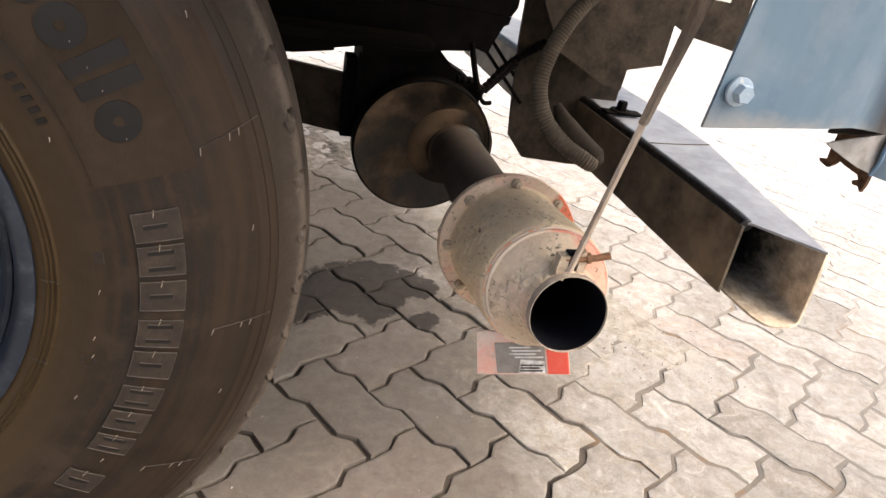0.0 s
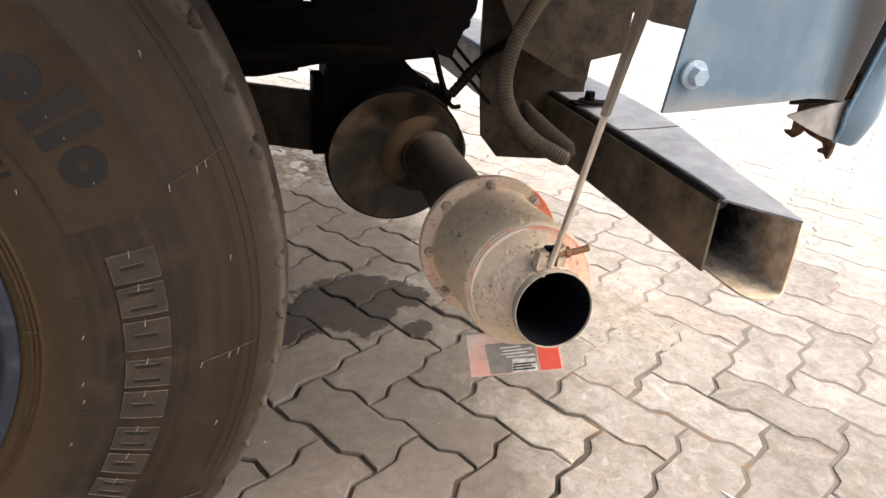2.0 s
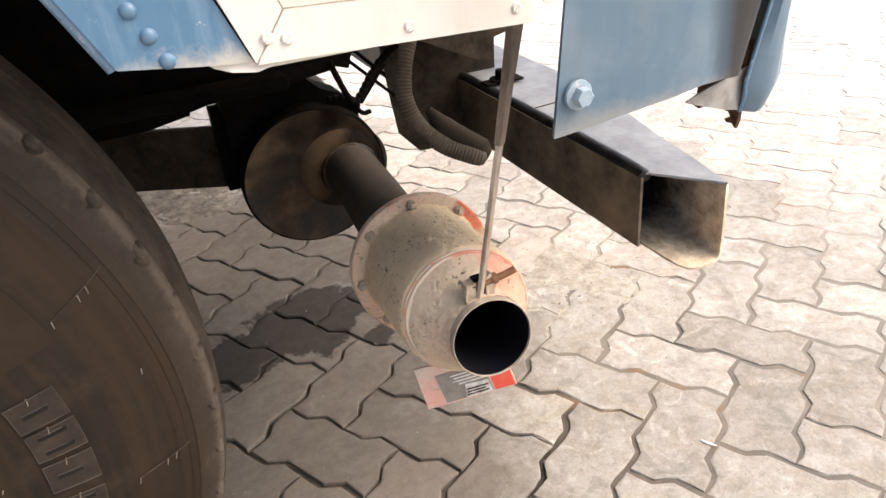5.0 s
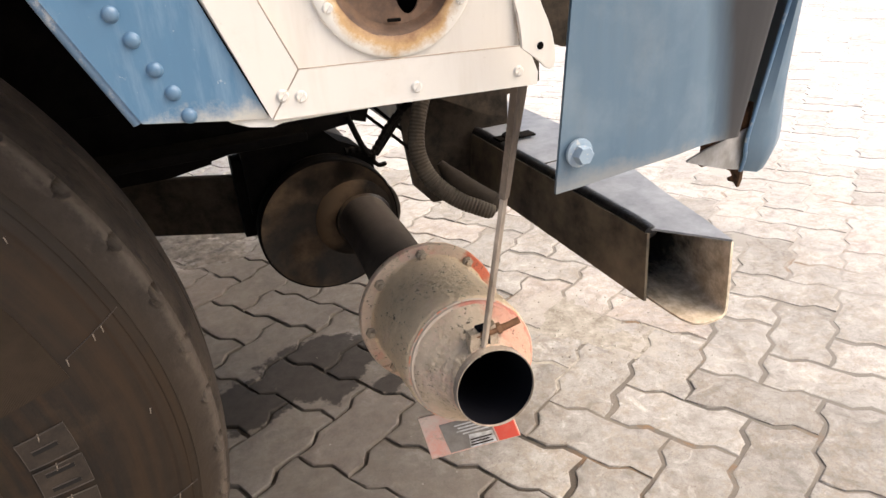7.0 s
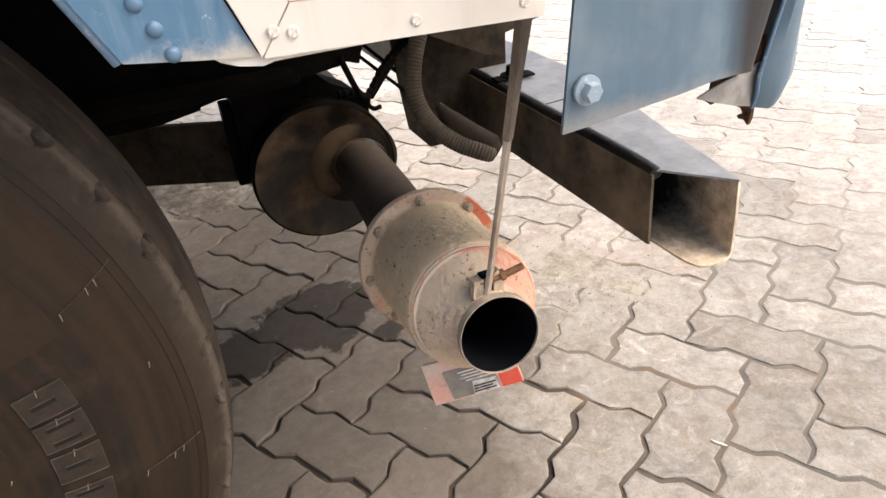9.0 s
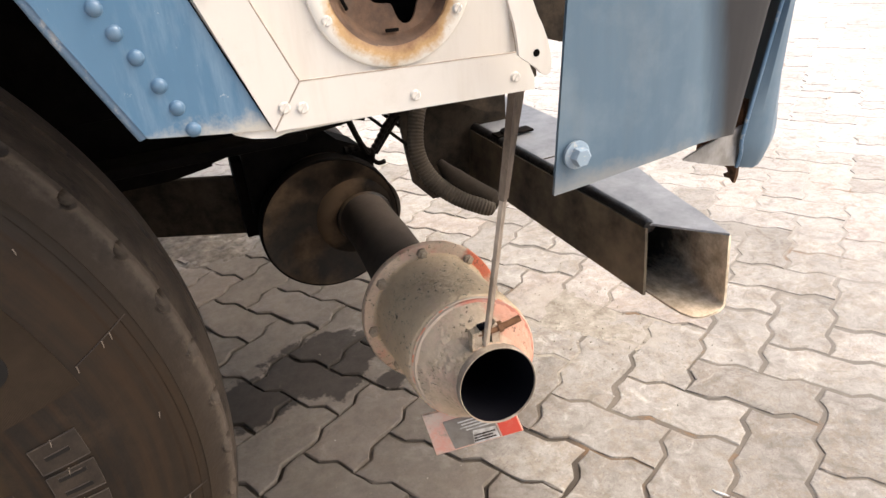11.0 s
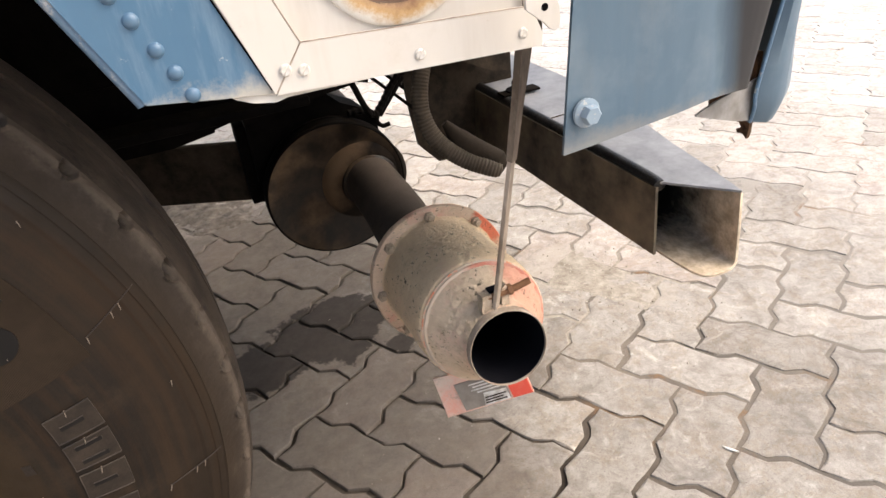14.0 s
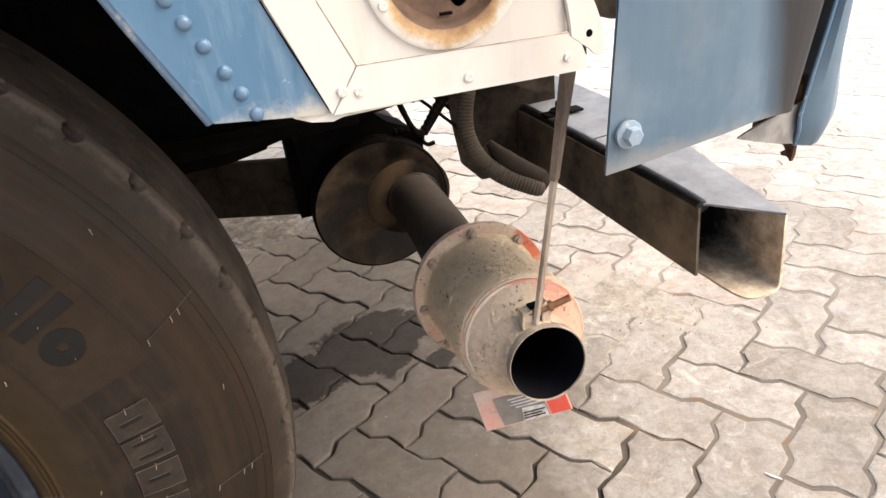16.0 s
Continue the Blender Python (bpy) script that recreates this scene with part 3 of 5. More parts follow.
def dense(profile, step):
    """The profile with points added so that none lie further apart than step."""
    out = [profile[0]]
    for (r0, h0), (r1, h1) in zip(profile, profile[1:]):
        k = max(1, int(math.hypot(r1 - r0, h1 - h0) / step))
        out += [(r0 + (r1 - r0) * q / k, h0 + (h1 - h0) * q / k) for q in range(1, k + 1)]
    return out


def plate(points, thick, m=None, soft=0.0):
    """A flat outline in x, z (y = 0 is its front face), made thick along +y."""
    bm = bmesh.new()
    f = [bm.verts.new((x, 0, z)) for x, z in points]
    b = [bm.verts.new((x, thick, z)) for x, z in points]
    bm.faces.new(f)
    bm.faces.new(b[::-1])
    for k in range(len(f)):
        j = (k + 1) % len(f)
        bm.faces.new((f[j], f[k], b[k], b[j]))
    if soft:
        bevel(bm, soft, 2)
    if m is not None:
        bm.transform(m)
    return bm


def holed_plate(points, centre, r, thick, m, seg=48):
    """A flat plate as plate() makes, with a round hole through it."""
    bm = bmesh.new()
    hole = [(centre[0] + r * math.cos(2 * math.pi * k / seg), centre[1] + r * math.sin(2 * math.pi * k / seg)) for k in range(seg)]
    loops = []
    for y in (0, thick):
        pair = []
        for pts in (points, hole):
            vs = [bm.verts.new((x, y, z)) for x, z in pts]
            pair.append(vs)
            for k in range(len(vs)):
                bm.edges.new((vs[k], vs[(k + 1) % len(vs)]))
        bmesh.ops.triangle_fill(bm, use_beauty=True, edges=[e for e in bm.edges if all(v in pair[0] + pair[1] for v in e.verts)])
        loops.append(pair)
    for q in (0, 1):
        a, b = loops[0][q], loops[1][q]
        for k in range(len(a)):
            j = (k + 1) % len(a)
            bm.faces.new((a[k], a[j], b[j], b[k]))
    bm.transform(m)
    return bm


def sheet(rows, thick):
    """A skin through a grid of points, made thick along its normals."""
    bm = bmesh.new()
    grid = [[bm.verts.new(p) for p in row] for row in rows]
    for a, b in zip(grid, grid[1:]):
        for k in range(len(a) - 1):
            bm.faces.new((a[k], a[k + 1], b[k + 1], b[k]))
    bmesh.ops.recalc_face_normals(bm, faces=bm.faces)
    bmesh.ops.solidify(bm, geom=bm.faces[:], thickness=thick)
    return bm


def tube(points, radius, seg=16, steps=8, ridge=0.0, pitch=0.006):
    """A round tube along a smooth line through points; ridge: height of ribs round it."""
    pts = [Vector(p) for p in points]
    ext = [2 * pts[0] - pts[1]] + pts + [2 * pts[-1] - pts[-2]]
    line = []
    for k in range(1, len(ext) - 2):
        p0, p1, p2, p3 = ext[k - 1 : k + 3]
        for s in range(steps):
            t = s / steps
            line.append(0.5 * (2 * p1 + (p2 - p0) * t + (2 * p0 - 5 * p1 + 4 * p2 - p3) * t * t + (3 * p1 - p0 - 3 * p2 + p3) * t**3))
    line.append(pts[-1])
    bm = bmesh.new()
    rings, along = [], 0.0
    side = None
    for k, p in enumerate(line):
        d = (line[min(k + 1, len(line) - 1)] - line[max(k - 1, 0)]).normalized()
        if side is None:
            side = d.orthogonal().normalized()
        side = (side - d * side.dot(d)).normalized()
        up = d.cross(side)
        if k:
            along += (p - line[k - 1]).length
        r = (radius(k / (len(line) - 1)) if callable(radius) else radius) + ridge * (0.5 + 0.5 * math.cos(2 * math.pi * along / pitch))
        rings.append([bm.verts.new(p + r * (math.cos(a) * side + math.sin(a) * up)) for a in (2 * math.pi * q / seg for q in range(seg))])
    for a, b in zip(rings, rings[1:]):
        for q in range(seg):
            bm.faces.new((a[q], a[(q + 1) % seg], b[(q + 1) % seg], b[q]))
    bm.faces.new(rings[0])
    bm.faces.new(rings[-1][::-1])
    return bm


def hexagon(m, r, h):
    """A bolt head with a chamfered top."""
    bm = lathe([(0, 0), (r, 0), (r, h * 0.8), (r * 0.85, h), (0, h)], m, 6)
    return bm


def screw_head(m, r):
    """A slotted round screw head, its top towards the matrix's z."""
    bm = bmesh.new()
    prof = [(0.001, 0), (r, 0), (r * 0.96, r * 0.25), (r * 0.7, r * 0.5), (0, r * 0.58)]
    bm = lathe(prof, Matrix.Identity(4), 20)
    turn = Matrix.Rotation(radians(35), 4, "Z")
    for v in bm.verts:
        p = turn @ v.co
        if abs(p.x) < r * 0.16 and v.co.z > r * 0.4:
            v.co.z -= r * 0.3
    bm.transform(m)
    return bm


FRONT = Matrix.Rotation(radians(90), 4, "X")  # z of a turned part looks to -y


# ---- ground ----
PA = Vector((0.0706, -0.0945, 0.0))   # half a block along its length
PB = Vector((0.0917, 0.0660, 0.0))
PO = Vector((0.8702, 0.9997, 0.0))
ZIG = ((0.0, 0.0), (0.20, -0.45), (0.37, -0.75), (0.50, 0.1), (0.63, 1.0), (0.80, 0.55))
AMP, GAP = 0.0092, 0.0042

bm = bmesh.new()
bmesh.ops.create_grid(bm, x_segments=110, y_segments=110, size=1)
for v in bm.verts:
    x = 0.9 + 80 * math.sinh(6.5 * v.co.x) / math.sinh(6.5)
    y = 1.1 + 80 * math.sinh(6.5 * v.co.y) / math.sinh(6.5)
    fill = min(1.0, max(0.0, (x + 0.25 * (1.1 - y) - 0.45) / 0.45))
    v.co = Vector((x, y, -0.0085 + 0.0064 * fill + 0.0006 * min(1.0, max(0.0, (x - 1.1) / 0.6)) + 0.0016 * noise.noise((x * 9, y * 9, 0))))
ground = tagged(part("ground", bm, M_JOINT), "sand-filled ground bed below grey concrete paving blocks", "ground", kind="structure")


# Loose soil heaped over the blocks under the truck.
bm = bmesh.new()
bmesh.ops.create_grid(bm, x_segments=60, y_segments=60, size=0.5)
for v in bm.verts:
    u, w = v.co.x * 2, v.co.y * 2
    x, y = 0.26 + 0.66 * v.co.x, 2.27 + 0.62 * v.co.y
    rim = max(0.0, 1 - (u * u + w * w) ** 0.5)
    h = 0.018 * rim + 0.016 * noise.noise((x * 14, y * 14, 1)) * min(1, rim * 3) + 0.008 * noise.noise((x * 45, y * 45, 3)) * min(1, rim * 3)
    v.co = Vector((x, y, -0.010 + h + 0.004 * min(1, rim * 4)))
tagged(part("soil", bm, M_SOIL), "dry grey soil scattered over the paving", "soil", kind="stuff")


def zig_line(a, b, sign=1.0):
    """The wavy joint from lattice corner a to b, one cell long."""
    d = b - a
    side = Vector((-d.y, d.x, 0)).normalized()
    if (d.dot(PA) if abs(d.dot(PA)) > abs(d.dot(PB)) else d.dot(PB)) < 0:
        back = zig_line(b, a, sign)
        return [a] + back[:0:-1]
    return [a + d * s + side * (AMP * sign * h) for s, h in ZIG]


def paver_outline(i, j, di, dj):
    """The outline of a block of di by dj cells whose low corner is cell (i, j)."""
    c = [(i, j)]
    path = [(1, 0)] * di + [(0, 1)] * dj + [(-1, 0)] * di + [(0, -1)] * dj
    pts = []
    x, y = i, j
    for dx, dy in path:
        a = PA * x + PB * y
        x, y = x + dx, y + dy
        b = PA * x + PB * y
        pts += zig_line(a, b)
    return pts


def paver_bmesh(bm, outline, origin, lift=0.0, wear=None):
    """One block: outline drawn in by half the joint, rounded arris, sides down into the sand."""
    cen = sum(outline, Vector()) / len(outline)
    k = len(outline)
    inner = []
    for q in range(k):
        d = outline[(q + 1) % k] - outline[q - 1]
        nrm = Vector((-d.y, d.x, 0)).normalized()
        inner.append((outline[q], nrm))
    rings = []
    for off, z in ((GAP, -0.014), (GAP, -0.0030), (GAP + 0.0009, -0.0006), (GAP + 0.0040, 0.0)):
        ring = []
        for q, (p, nrm) in enumerate(inner):
            w = wear.uniform(-0.0014, 0.0014) if wear else 0.0
            ring.append(bm.verts.new(p + nrm * (off + w) + Vector((0, 0, z + lift)) - origin))
        rings.append(ring)
    for a, b in zip(rings, rings[1:]):
        for q in range(k):
            bm.faces.new((a[q], a[(q + 1) % k], b[(q + 1) % k], b[q]))
    bm.faces.new(rings[-1])


# ---- truck ----
truck = thing("truck", (0.2, 1.2, 0.0), "dusty blue and white truck standing on concrete paving blocks", "truck")
YP = 0.602  # the side skin's plane


def at_y(y):
    return Matrix.Translation((0, y, 0))


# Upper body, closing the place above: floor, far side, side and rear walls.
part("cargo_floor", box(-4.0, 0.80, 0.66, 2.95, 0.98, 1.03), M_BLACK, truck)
part("side_wall", box(-4.0, 0.80, 0.604, 0.64, 1.10, 1.45, 0.004), M_WHITE, truck)
part("far_side_wall", box(-4.0, 0.80, 2.95, 2.985, 0.95, 1.45, 0.004), M_WHITE, truck)

part("rear_wall", box(0.80, 0.835, 0.64, 2.95, 1.0, 1.45, 0.004), M_BLUE_PALE, truck)

# Wheel arch skirt, with a rolled lip along the arch.
ARCH = [(0.221, 0.787), (0.2065, 0.818), (0.193, 0.847), (0.179, 0.879), (0.157, 0.920), (0.120, 0.972), (0.07, 1.02), (0.0, 1.06), (-0.1, 1.09)]
arch_panel = part("wheel_arch_panel", plate(ARCH + [(-0.1, 1.16), (0.165, 1.16), (0.2100, 0.99), (0.256, 0.869), (0.274, 0.822), (0.291, 0.7785), (0.262, 0.7815), (0.245, 0.7838)], 0.004, at_y(YP), 0.0012), M_BLUE, truck, "blue painted steel wheel arch panel with a row of rivets")
part("arch_lip", tube([(x - 0.001, YP + 0.006, z) for x, z in ARCH], 0.0045, 10, 4), M_LIP, arch_panel, "chipped paint along the arch lip")
for x, z in ((0.2465, 0.7875), (0.2408, 0.8015), (0.2345, 0.8152), (0.2268, 0.832), (0.2198, 0.846), (0.2135, 0.8595), (0.2060, 0.874), (0.1990, 0.888), (0.192, 0.902)):
    m = Matrix.Translation((x, YP, z)) @ FRONT
    part("rivet", lathe([(0.0046, -0.0002), (0.0041, 0.0012), (0.0029, 0.0024), (0.0012, 0.0029), (0, 0.0030)], m, 16), M_RIVET, arch_panel)

# White side panel with its folded edge strips.
side_panel = part("side_panel", holed_plate([(0.290, 0.785), (0.466, 0.779), (0.4615, 0.838), (0.440, 0.96), (0.43, 1.16), (0.166, 1.16), (0.211, 0.99), (0.257, 0.869)], (0.379, 0.857), 0.0415, 0.003, at_y(YP + 0.003)), M_WHITE, truck, "cream white painted sheet metal panel")
part("bottom_strip", plate([(0.2925, 0.7775), (0.38, 0.7745), (0.4755, 0.7715), (0.4760, 0.780), (0.4715, 0.7905), (0.4645, 0.7985), (0.39, 0.8015), (0.3125, 0.8045)], 0.006, at_y(YP - 0.003), 0.001), M_WHITE, side_panel)
part("left_strip", plate([(0.2920, 0.7780), (0.3121, 0.8047), (0.2865, 0.866), (0.234, 0.99), (0.19, 1.16), (0.168, 1.16), (0.213, 0.99), (0.2585, 0.869)], 0.006, at_y(YP - 0.0025), 0.001), M_WHITE, side_panel)
part("bottom_return", box(0.295, 0.474, YP + 0.003, YP + 0.03, 0.7735, 0.7760, 0.0, None), M_WHITE, side_panel)
part("torn_flap", sheet([[(0.266, YP + 0.006, 0.7815), (0.277, YP + 0.005, 0.7808), (0.290, YP + 0.004, 0.7795), (0.304, YP + 0.004, 0.7770)], [(0.270, YP + 0.008, 0.7775), (0.279, YP + 0.003, 0.7745), (0.292, YP + 0.002, 0.7722), (0.303, YP + 0.004, 0.7742)]], 0.0012), M_RING, side_panel, "torn pale sheet edge")
for name, line in (("strip_seam", [(0.3118, 0.8050), (0.35, 0.8036), (0.39, 0.8020), (0.43, 0.8005), (0.4640, 0.7990)]), ("strip_seam", [(0.2930, 0.7790), (0.3020, 0.7912), (0.3120, 0.8046)]), ("strip_seam", [(0.3122, 0.8055), (0.2870, 0.866), (0.2605, 0.9285), (0.2345, 0.99)])):
    part(name, tube([(x, YP - 0.0024, z) for x, z in line], 0.00045, 6, 4), M_STRAP, side_panel)
for x, z in ((0.3005, 0.7910), (0.3113, 0.7890), (0.3858, 0.7834), (0.4605, 0.7827), (0.2700, 0.862), (0.247, 0.918)):
    part("screw", screw_head(Matrix.Translation((x, YP - 0.0028, z)) @ FRONT, 0.0038), M_WHITE, side_panel)
part("folded_edge", tube([(0.4655, YP - 0.001, 0.797), (0.4630, YP + 0.001, 0.815), (0.4610, YP + 0.001, 0.838), (0.4530, YP + 0.001, 0.885), (0.4400, YP + 0.001, 0.96)], 0.0018, 8, 5), M_STRAP, side_panel, "rusty folded edge of the panel")
LUG = [(0.405, 0.930), (0.426, 0.930), (0.4440, 0.870), (0.4600, 0.828), (0.4640, 0.820), (0.4675, 0.811), (0.4693, 0.803), (0.4702, 0.794), (0.4690, 0.7900), (0.4660, 0.7885), (0.4625, 0.7905), (0.4590, 0.7943), (0.4535, 0.7985), (0.4462, 0.8040), (0.4455, 0.812), (0.4435, 0.824), (0.4330, 0.858)]
lug = part("corner_lug", plate(LUG, 0.003, at_y(0.568), 0.0008), M_WHITE, side_panel, "white hanging corner tab with a screw hole")
part("screw_hole", lathe([(0, 0.0006), (0.0022, 0.0006), (0.0026, 0.0)], Matrix.Translation((0.4590, 0.5682, 0.8040)) @ FRONT, 14), M_BLACK, lug)
part("lug_bracket", box(0.400, 0.424, 0.570, 0.606, 0.905, 0.930, 0.001), M_WHITE, lug)

# Round lamp opening: ring, pressed cup and a four-lobed hole.
LX, LZ = 0.379, 0.857
lamp_ring = part("lamp_ring", lathe([(0.0405, -0.002), (0.0415, 0.0008), (0.044, 0.0022), (0.0525, 0.0024), (0.0542, 0.0014), (0.0546, -0.001)], Matrix.Translation((LX, YP + 0.002, LZ)) @ FRONT, 72), M_RING, truck, "white lamp ring with rust along its lower edge")
cup = bmesh.new()
SEG = 72
rings = []


def lobe(a):
    return 0.0205 + 0.0044 * math.cos(5 * (a + math.pi / 2)) + 0.0008 * math.sin(3 * a)


for r, h, k2 in ((0.0425, 0.0012, 0.0), (0.0405, 0.0, 0.0), (0.0385, -0.004, 0.0), (0.036, -0.0085, 0.15), (0.0315, -0.0095, 0.6)):
    rings.append([cup.verts.new((0.010 * k2 + r * math.cos(2 * math.pi * k / SEG), -0.005 * k2 + r * (1 - 0.16 * k2) * math.sin(2 * math.pi * k / SEG), h)) for k in range(SEG)])
for h in (-0.0095, -0.0115):
    rings.append([cup.verts.new((0.010 + lobe(2 * math.pi * k / SEG) * math.cos(2 * math.pi * k / SEG), -0.005 + lobe(2 * math.pi * k / SEG) * math.sin(2 * math.pi * k / SEG), h)) for k in range(SEG)])
for a, b in zip(rings, rings[1:]):
    for k in range(SEG):
        cup.faces.new((a[k], a[(k + 1) % SEG], b[(k + 1) % SEG], b[k]))
cup.transform(Matrix.Translation((LX + 0.001, YP + 0.002, LZ)) @ FRONT)
SLOTS = ((203, 0.0335, -0.0075), (160, 0.0335, -0.0075), (268, 0.0330, -0.0085))
part("lamp_cup", cup, M_CUP, lamp_ring, "rusty pressed lamp cup")
for a, r, h in SLOTS:
    m = Matrix.Translation((LX + 0.001 + r * math.cos(radians(a)), YP + 0.002 - h - 0.0016, LZ + r * math.sin(radians(a)))) @ Matrix.Rotation(radians(-a), 4, "Y")
    part("vent_slot", box(-0.0011, 0.0011, -0.0008, 0.0008, -0.0045, 0.0045, 0.0005, m), M_BLACK, lamp_ring)
part("lamp_back", lathe([(0, -0.045), (0.05, -0.045), (0.05, -0.01)], Matrix.Translation((LX, YP + 0.002, LZ)) @ FRONT, 32), M_BLACK, lamp_ring)
for a in (205, 330, 90):
    p = Matrix.Translation((LX + 0.0485 * math.cos(radians(a)), YP - 0.0004, LZ + 0.0485 * math.sin(radians(a)))) @ FRONT
    part("screw", screw_head(p, 0.0034), M_WHITE, lamp_ring)

# Rear valance: flat skin that bends in towards the bumper.
rows = []
for k in range(13):
    u = k / 12
    row = []
    for x, y, zl in ((0.495, 0.603, 0.683), (0.52, 0.603, 0.6845), (0.572, 0.603, 0.689), (0.61, 0.604, 0.6915), (0.643, 0.606, 0.6945), (0.662, 0.610, 0.6930), (0.682, 0.615, 0.6905), (0.697, 0.620, 0.6880), (0.704, 0.6235, 0.6865), (0.712, 0.640, 0.680), (0.722, 0.665, 0.672), (0.735, 0.705, 0.66)):
        z = zl - 0.0066 + u * (1.10 - zl)
        row.append((x + 0.0085 + (0.075 + 0.125 * min(1.0, max(0.0, (x - 0.635) / 0.06))) * (z - 0.683), y + 0.013, z))
    rows.append(row)
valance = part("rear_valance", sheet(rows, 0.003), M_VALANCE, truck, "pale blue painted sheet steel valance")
part("washer", lathe([(0, 0), (0.0115, 0), (0.0115, 0.0026), (0.0105, 0.003), (0, 0.003)], Matrix.Translation((0.5215, 0.6140, 0.7085)) @ FRONT, 24), M_NUT, valance)
part("nut", hexagon(Matrix.Translation((0.5222, 0.6112, 0.7081)) @ FRONT, 0.0080, 0.0075), M_NUT, valance)


# Bumper end that wraps round the corner.
rows = []
PLAN = [(0.741, 0.654), (0.754, 0.648), (0.774, 0.650), (0.791, 0.660), (0.803, 0.682), (0.812, 0.72), (0.818, 0.80), (0.818, 0.95)]
for u in (0, 0.01, 0.02, 0.035, 0.055, 0.08, 0.15, 0.25, 0.4, 0.6, 0.8, 1):
    row = []
    for q, (x, y) in enumerate(PLAN):
        zl = (0.632, 0.629, 0.630, 0.637, 0.645, 0.65, 0.65, 0.65)[q]
        z = zl + u * (1.02 - zl)
        curl = 0.007 * max(0.0, 1 - u / 0.08) ** 2
        lean = 0.40 * (z - 0.660) * max(0.0, 1 - q / 3.0)
        low = max(0.0, 1 - (z - 0.630) / 0.035)
        x += 0.0150 * low if q < 2 else float(np.interp(z, (0.632, 0.70, 0.77), (0.006, 0.0, -0.004))) * min(1.0, (q - 1) / 2)
        row.append((x + lean * 0.55 - curl * (0.6 if q > 2 else 0.2), y + curl * (1.0 if q < 5 else 0.3), z))
    rows.append(row)
EDGE = [row[0] for row in rows]
bumper = part("rear_bumper", sheet(rows, 0.003), M_BLUE_PALE, truck, "pale blue wrap-round rear bumper")
part("gusset", sheet([[(0.655, 0.640, 0.667), (0.684, 0.648, 0.670), (0.720, 0.656, 0.673), (0.753, 0.664, 0.675), (0.772, 0.668, 0.676)], [(0.658, 0.641, 0.6645), (0.690, 0.649, 0.652), (0.720, 0.656, 0.641), (0.761, 0.666, 0.629), (0.778, 0.670, 0.628)]], 0.002), M_ZINC, bumper, "bare grey gusset plate")
RUSTY = [(0.719, 0.700), (0.662, 0.700), (0.664, 0.654), (0.663, 0.640), (0.663, 0.628), (0.663, 0.620), (0.665, 0.612), (0.670, 0.616), (0.677, 0.615), (0.679, 0.618), (0.673, 0.622), (0.676, 0.626), (0.686, 0.627), (0.695, 0.628), (0.704, 0.630), (0.709, 0.623), (0.715, 0.618), (0.726, 0.620), (0.729, 0.623), (0.719, 0.626), (0.720, 0.634)]
part("rusty_bracket", plate(RUSTY, 0.004, Matrix.Translation((0.754, 0, 0)) @ Matrix.Rotation(radians(90), 4, "Z"), 0.0006), M_BROKEN, bumper, "dark rusty bracket with a torn lower edge")
part("bumper_edge", tube([(p[0] - 0.0006, p[1] - 0.0004, p[2]) for p in EDGE], 0.0019, 8, 2), M_LIP, bumper, "chipped pale edge")

# Cross beam of welded channel with an obliquely cut, open end.
ZB, ZT = 0.412, 0.509


def beam_right(y):
    pts = [(0.62, 0.795), (0.722, 0.821), (0.760, 0.830), (0.810, 0.841), (0.865, 0.850), (0.935, 0.864), (1.065, 0.899), (1.16, 0.910), (2.9, 0.910)]
    return float(np.interp(y, [p[0] for p in pts], [p[1] for p in pts]))


beam = part("cross_beam", sheet([[(0.752 + 0.006 * s, 0.785 + 0.011 * s if k == 0 else y, ZB + (ZT - 0.006 - ZB) * s) for s in (0, 0.25, 0.5, 0.75, 1)] for k, y in enumerate((0.79, 0.95, 1.15, 1.6, 2.9))], 0.004), M_BEAM, truck, "dusty black welded steel beam with an open end")
rows = []
for y0, y1 in ((0.803, 0.724), (0.85, 0.79), (0.92, 0.88), (1.0, 0.98), (1.1, 1.09), (1.2, 1.2), (1.6, 1.6), (2.9, 2.9)):
    row = []
    for s in (0.0, 0.04, 0.12, 0.2, 0.3, 0.4, 0.5, 0.6, 0.7, 0.8, 0.9, 1.0):
        y = y0 + (y1 - y0) * s
        x = 0.757 + (beam_right(y1) - 0.757) * s
        z = ZT - 0.008 * max(0, 1 - s / 0.1) ** 2
        if y0 < 0.8:
            y -= 0.022 * math.sin(math.pi * s) ** 0.8
            z += -0.013 * math.exp(-((s - 0.50) / 0.22) ** 2) - 0.004 * s
        row.append((x, y, z))
    rows.append(row)
part("top_plate", sheet(rows, 0.003), M_BEAM_TOP, beam, "smooth grey painted top plate")
part("rolled_edge", tube([(0.7625, 0.798, ZT - 0.0075), (0.7640, 0.81, ZT - 0.0060), (0.7655, 0.86, ZT - 0.0050), (0.7660, 1.0, ZT - 0.0045), (0.7660, 1.25, ZT - 0.0045), (0.7660, 2.0, ZT - 0.0045)], lambda u: float(np.interp(u, (0, 0.012, 0.04, 1), (0.003, 0.0068, 0.0088, 0.0092))), 14, 20), M_GLOSS, beam, "rolled edge in worn black gloss paint")
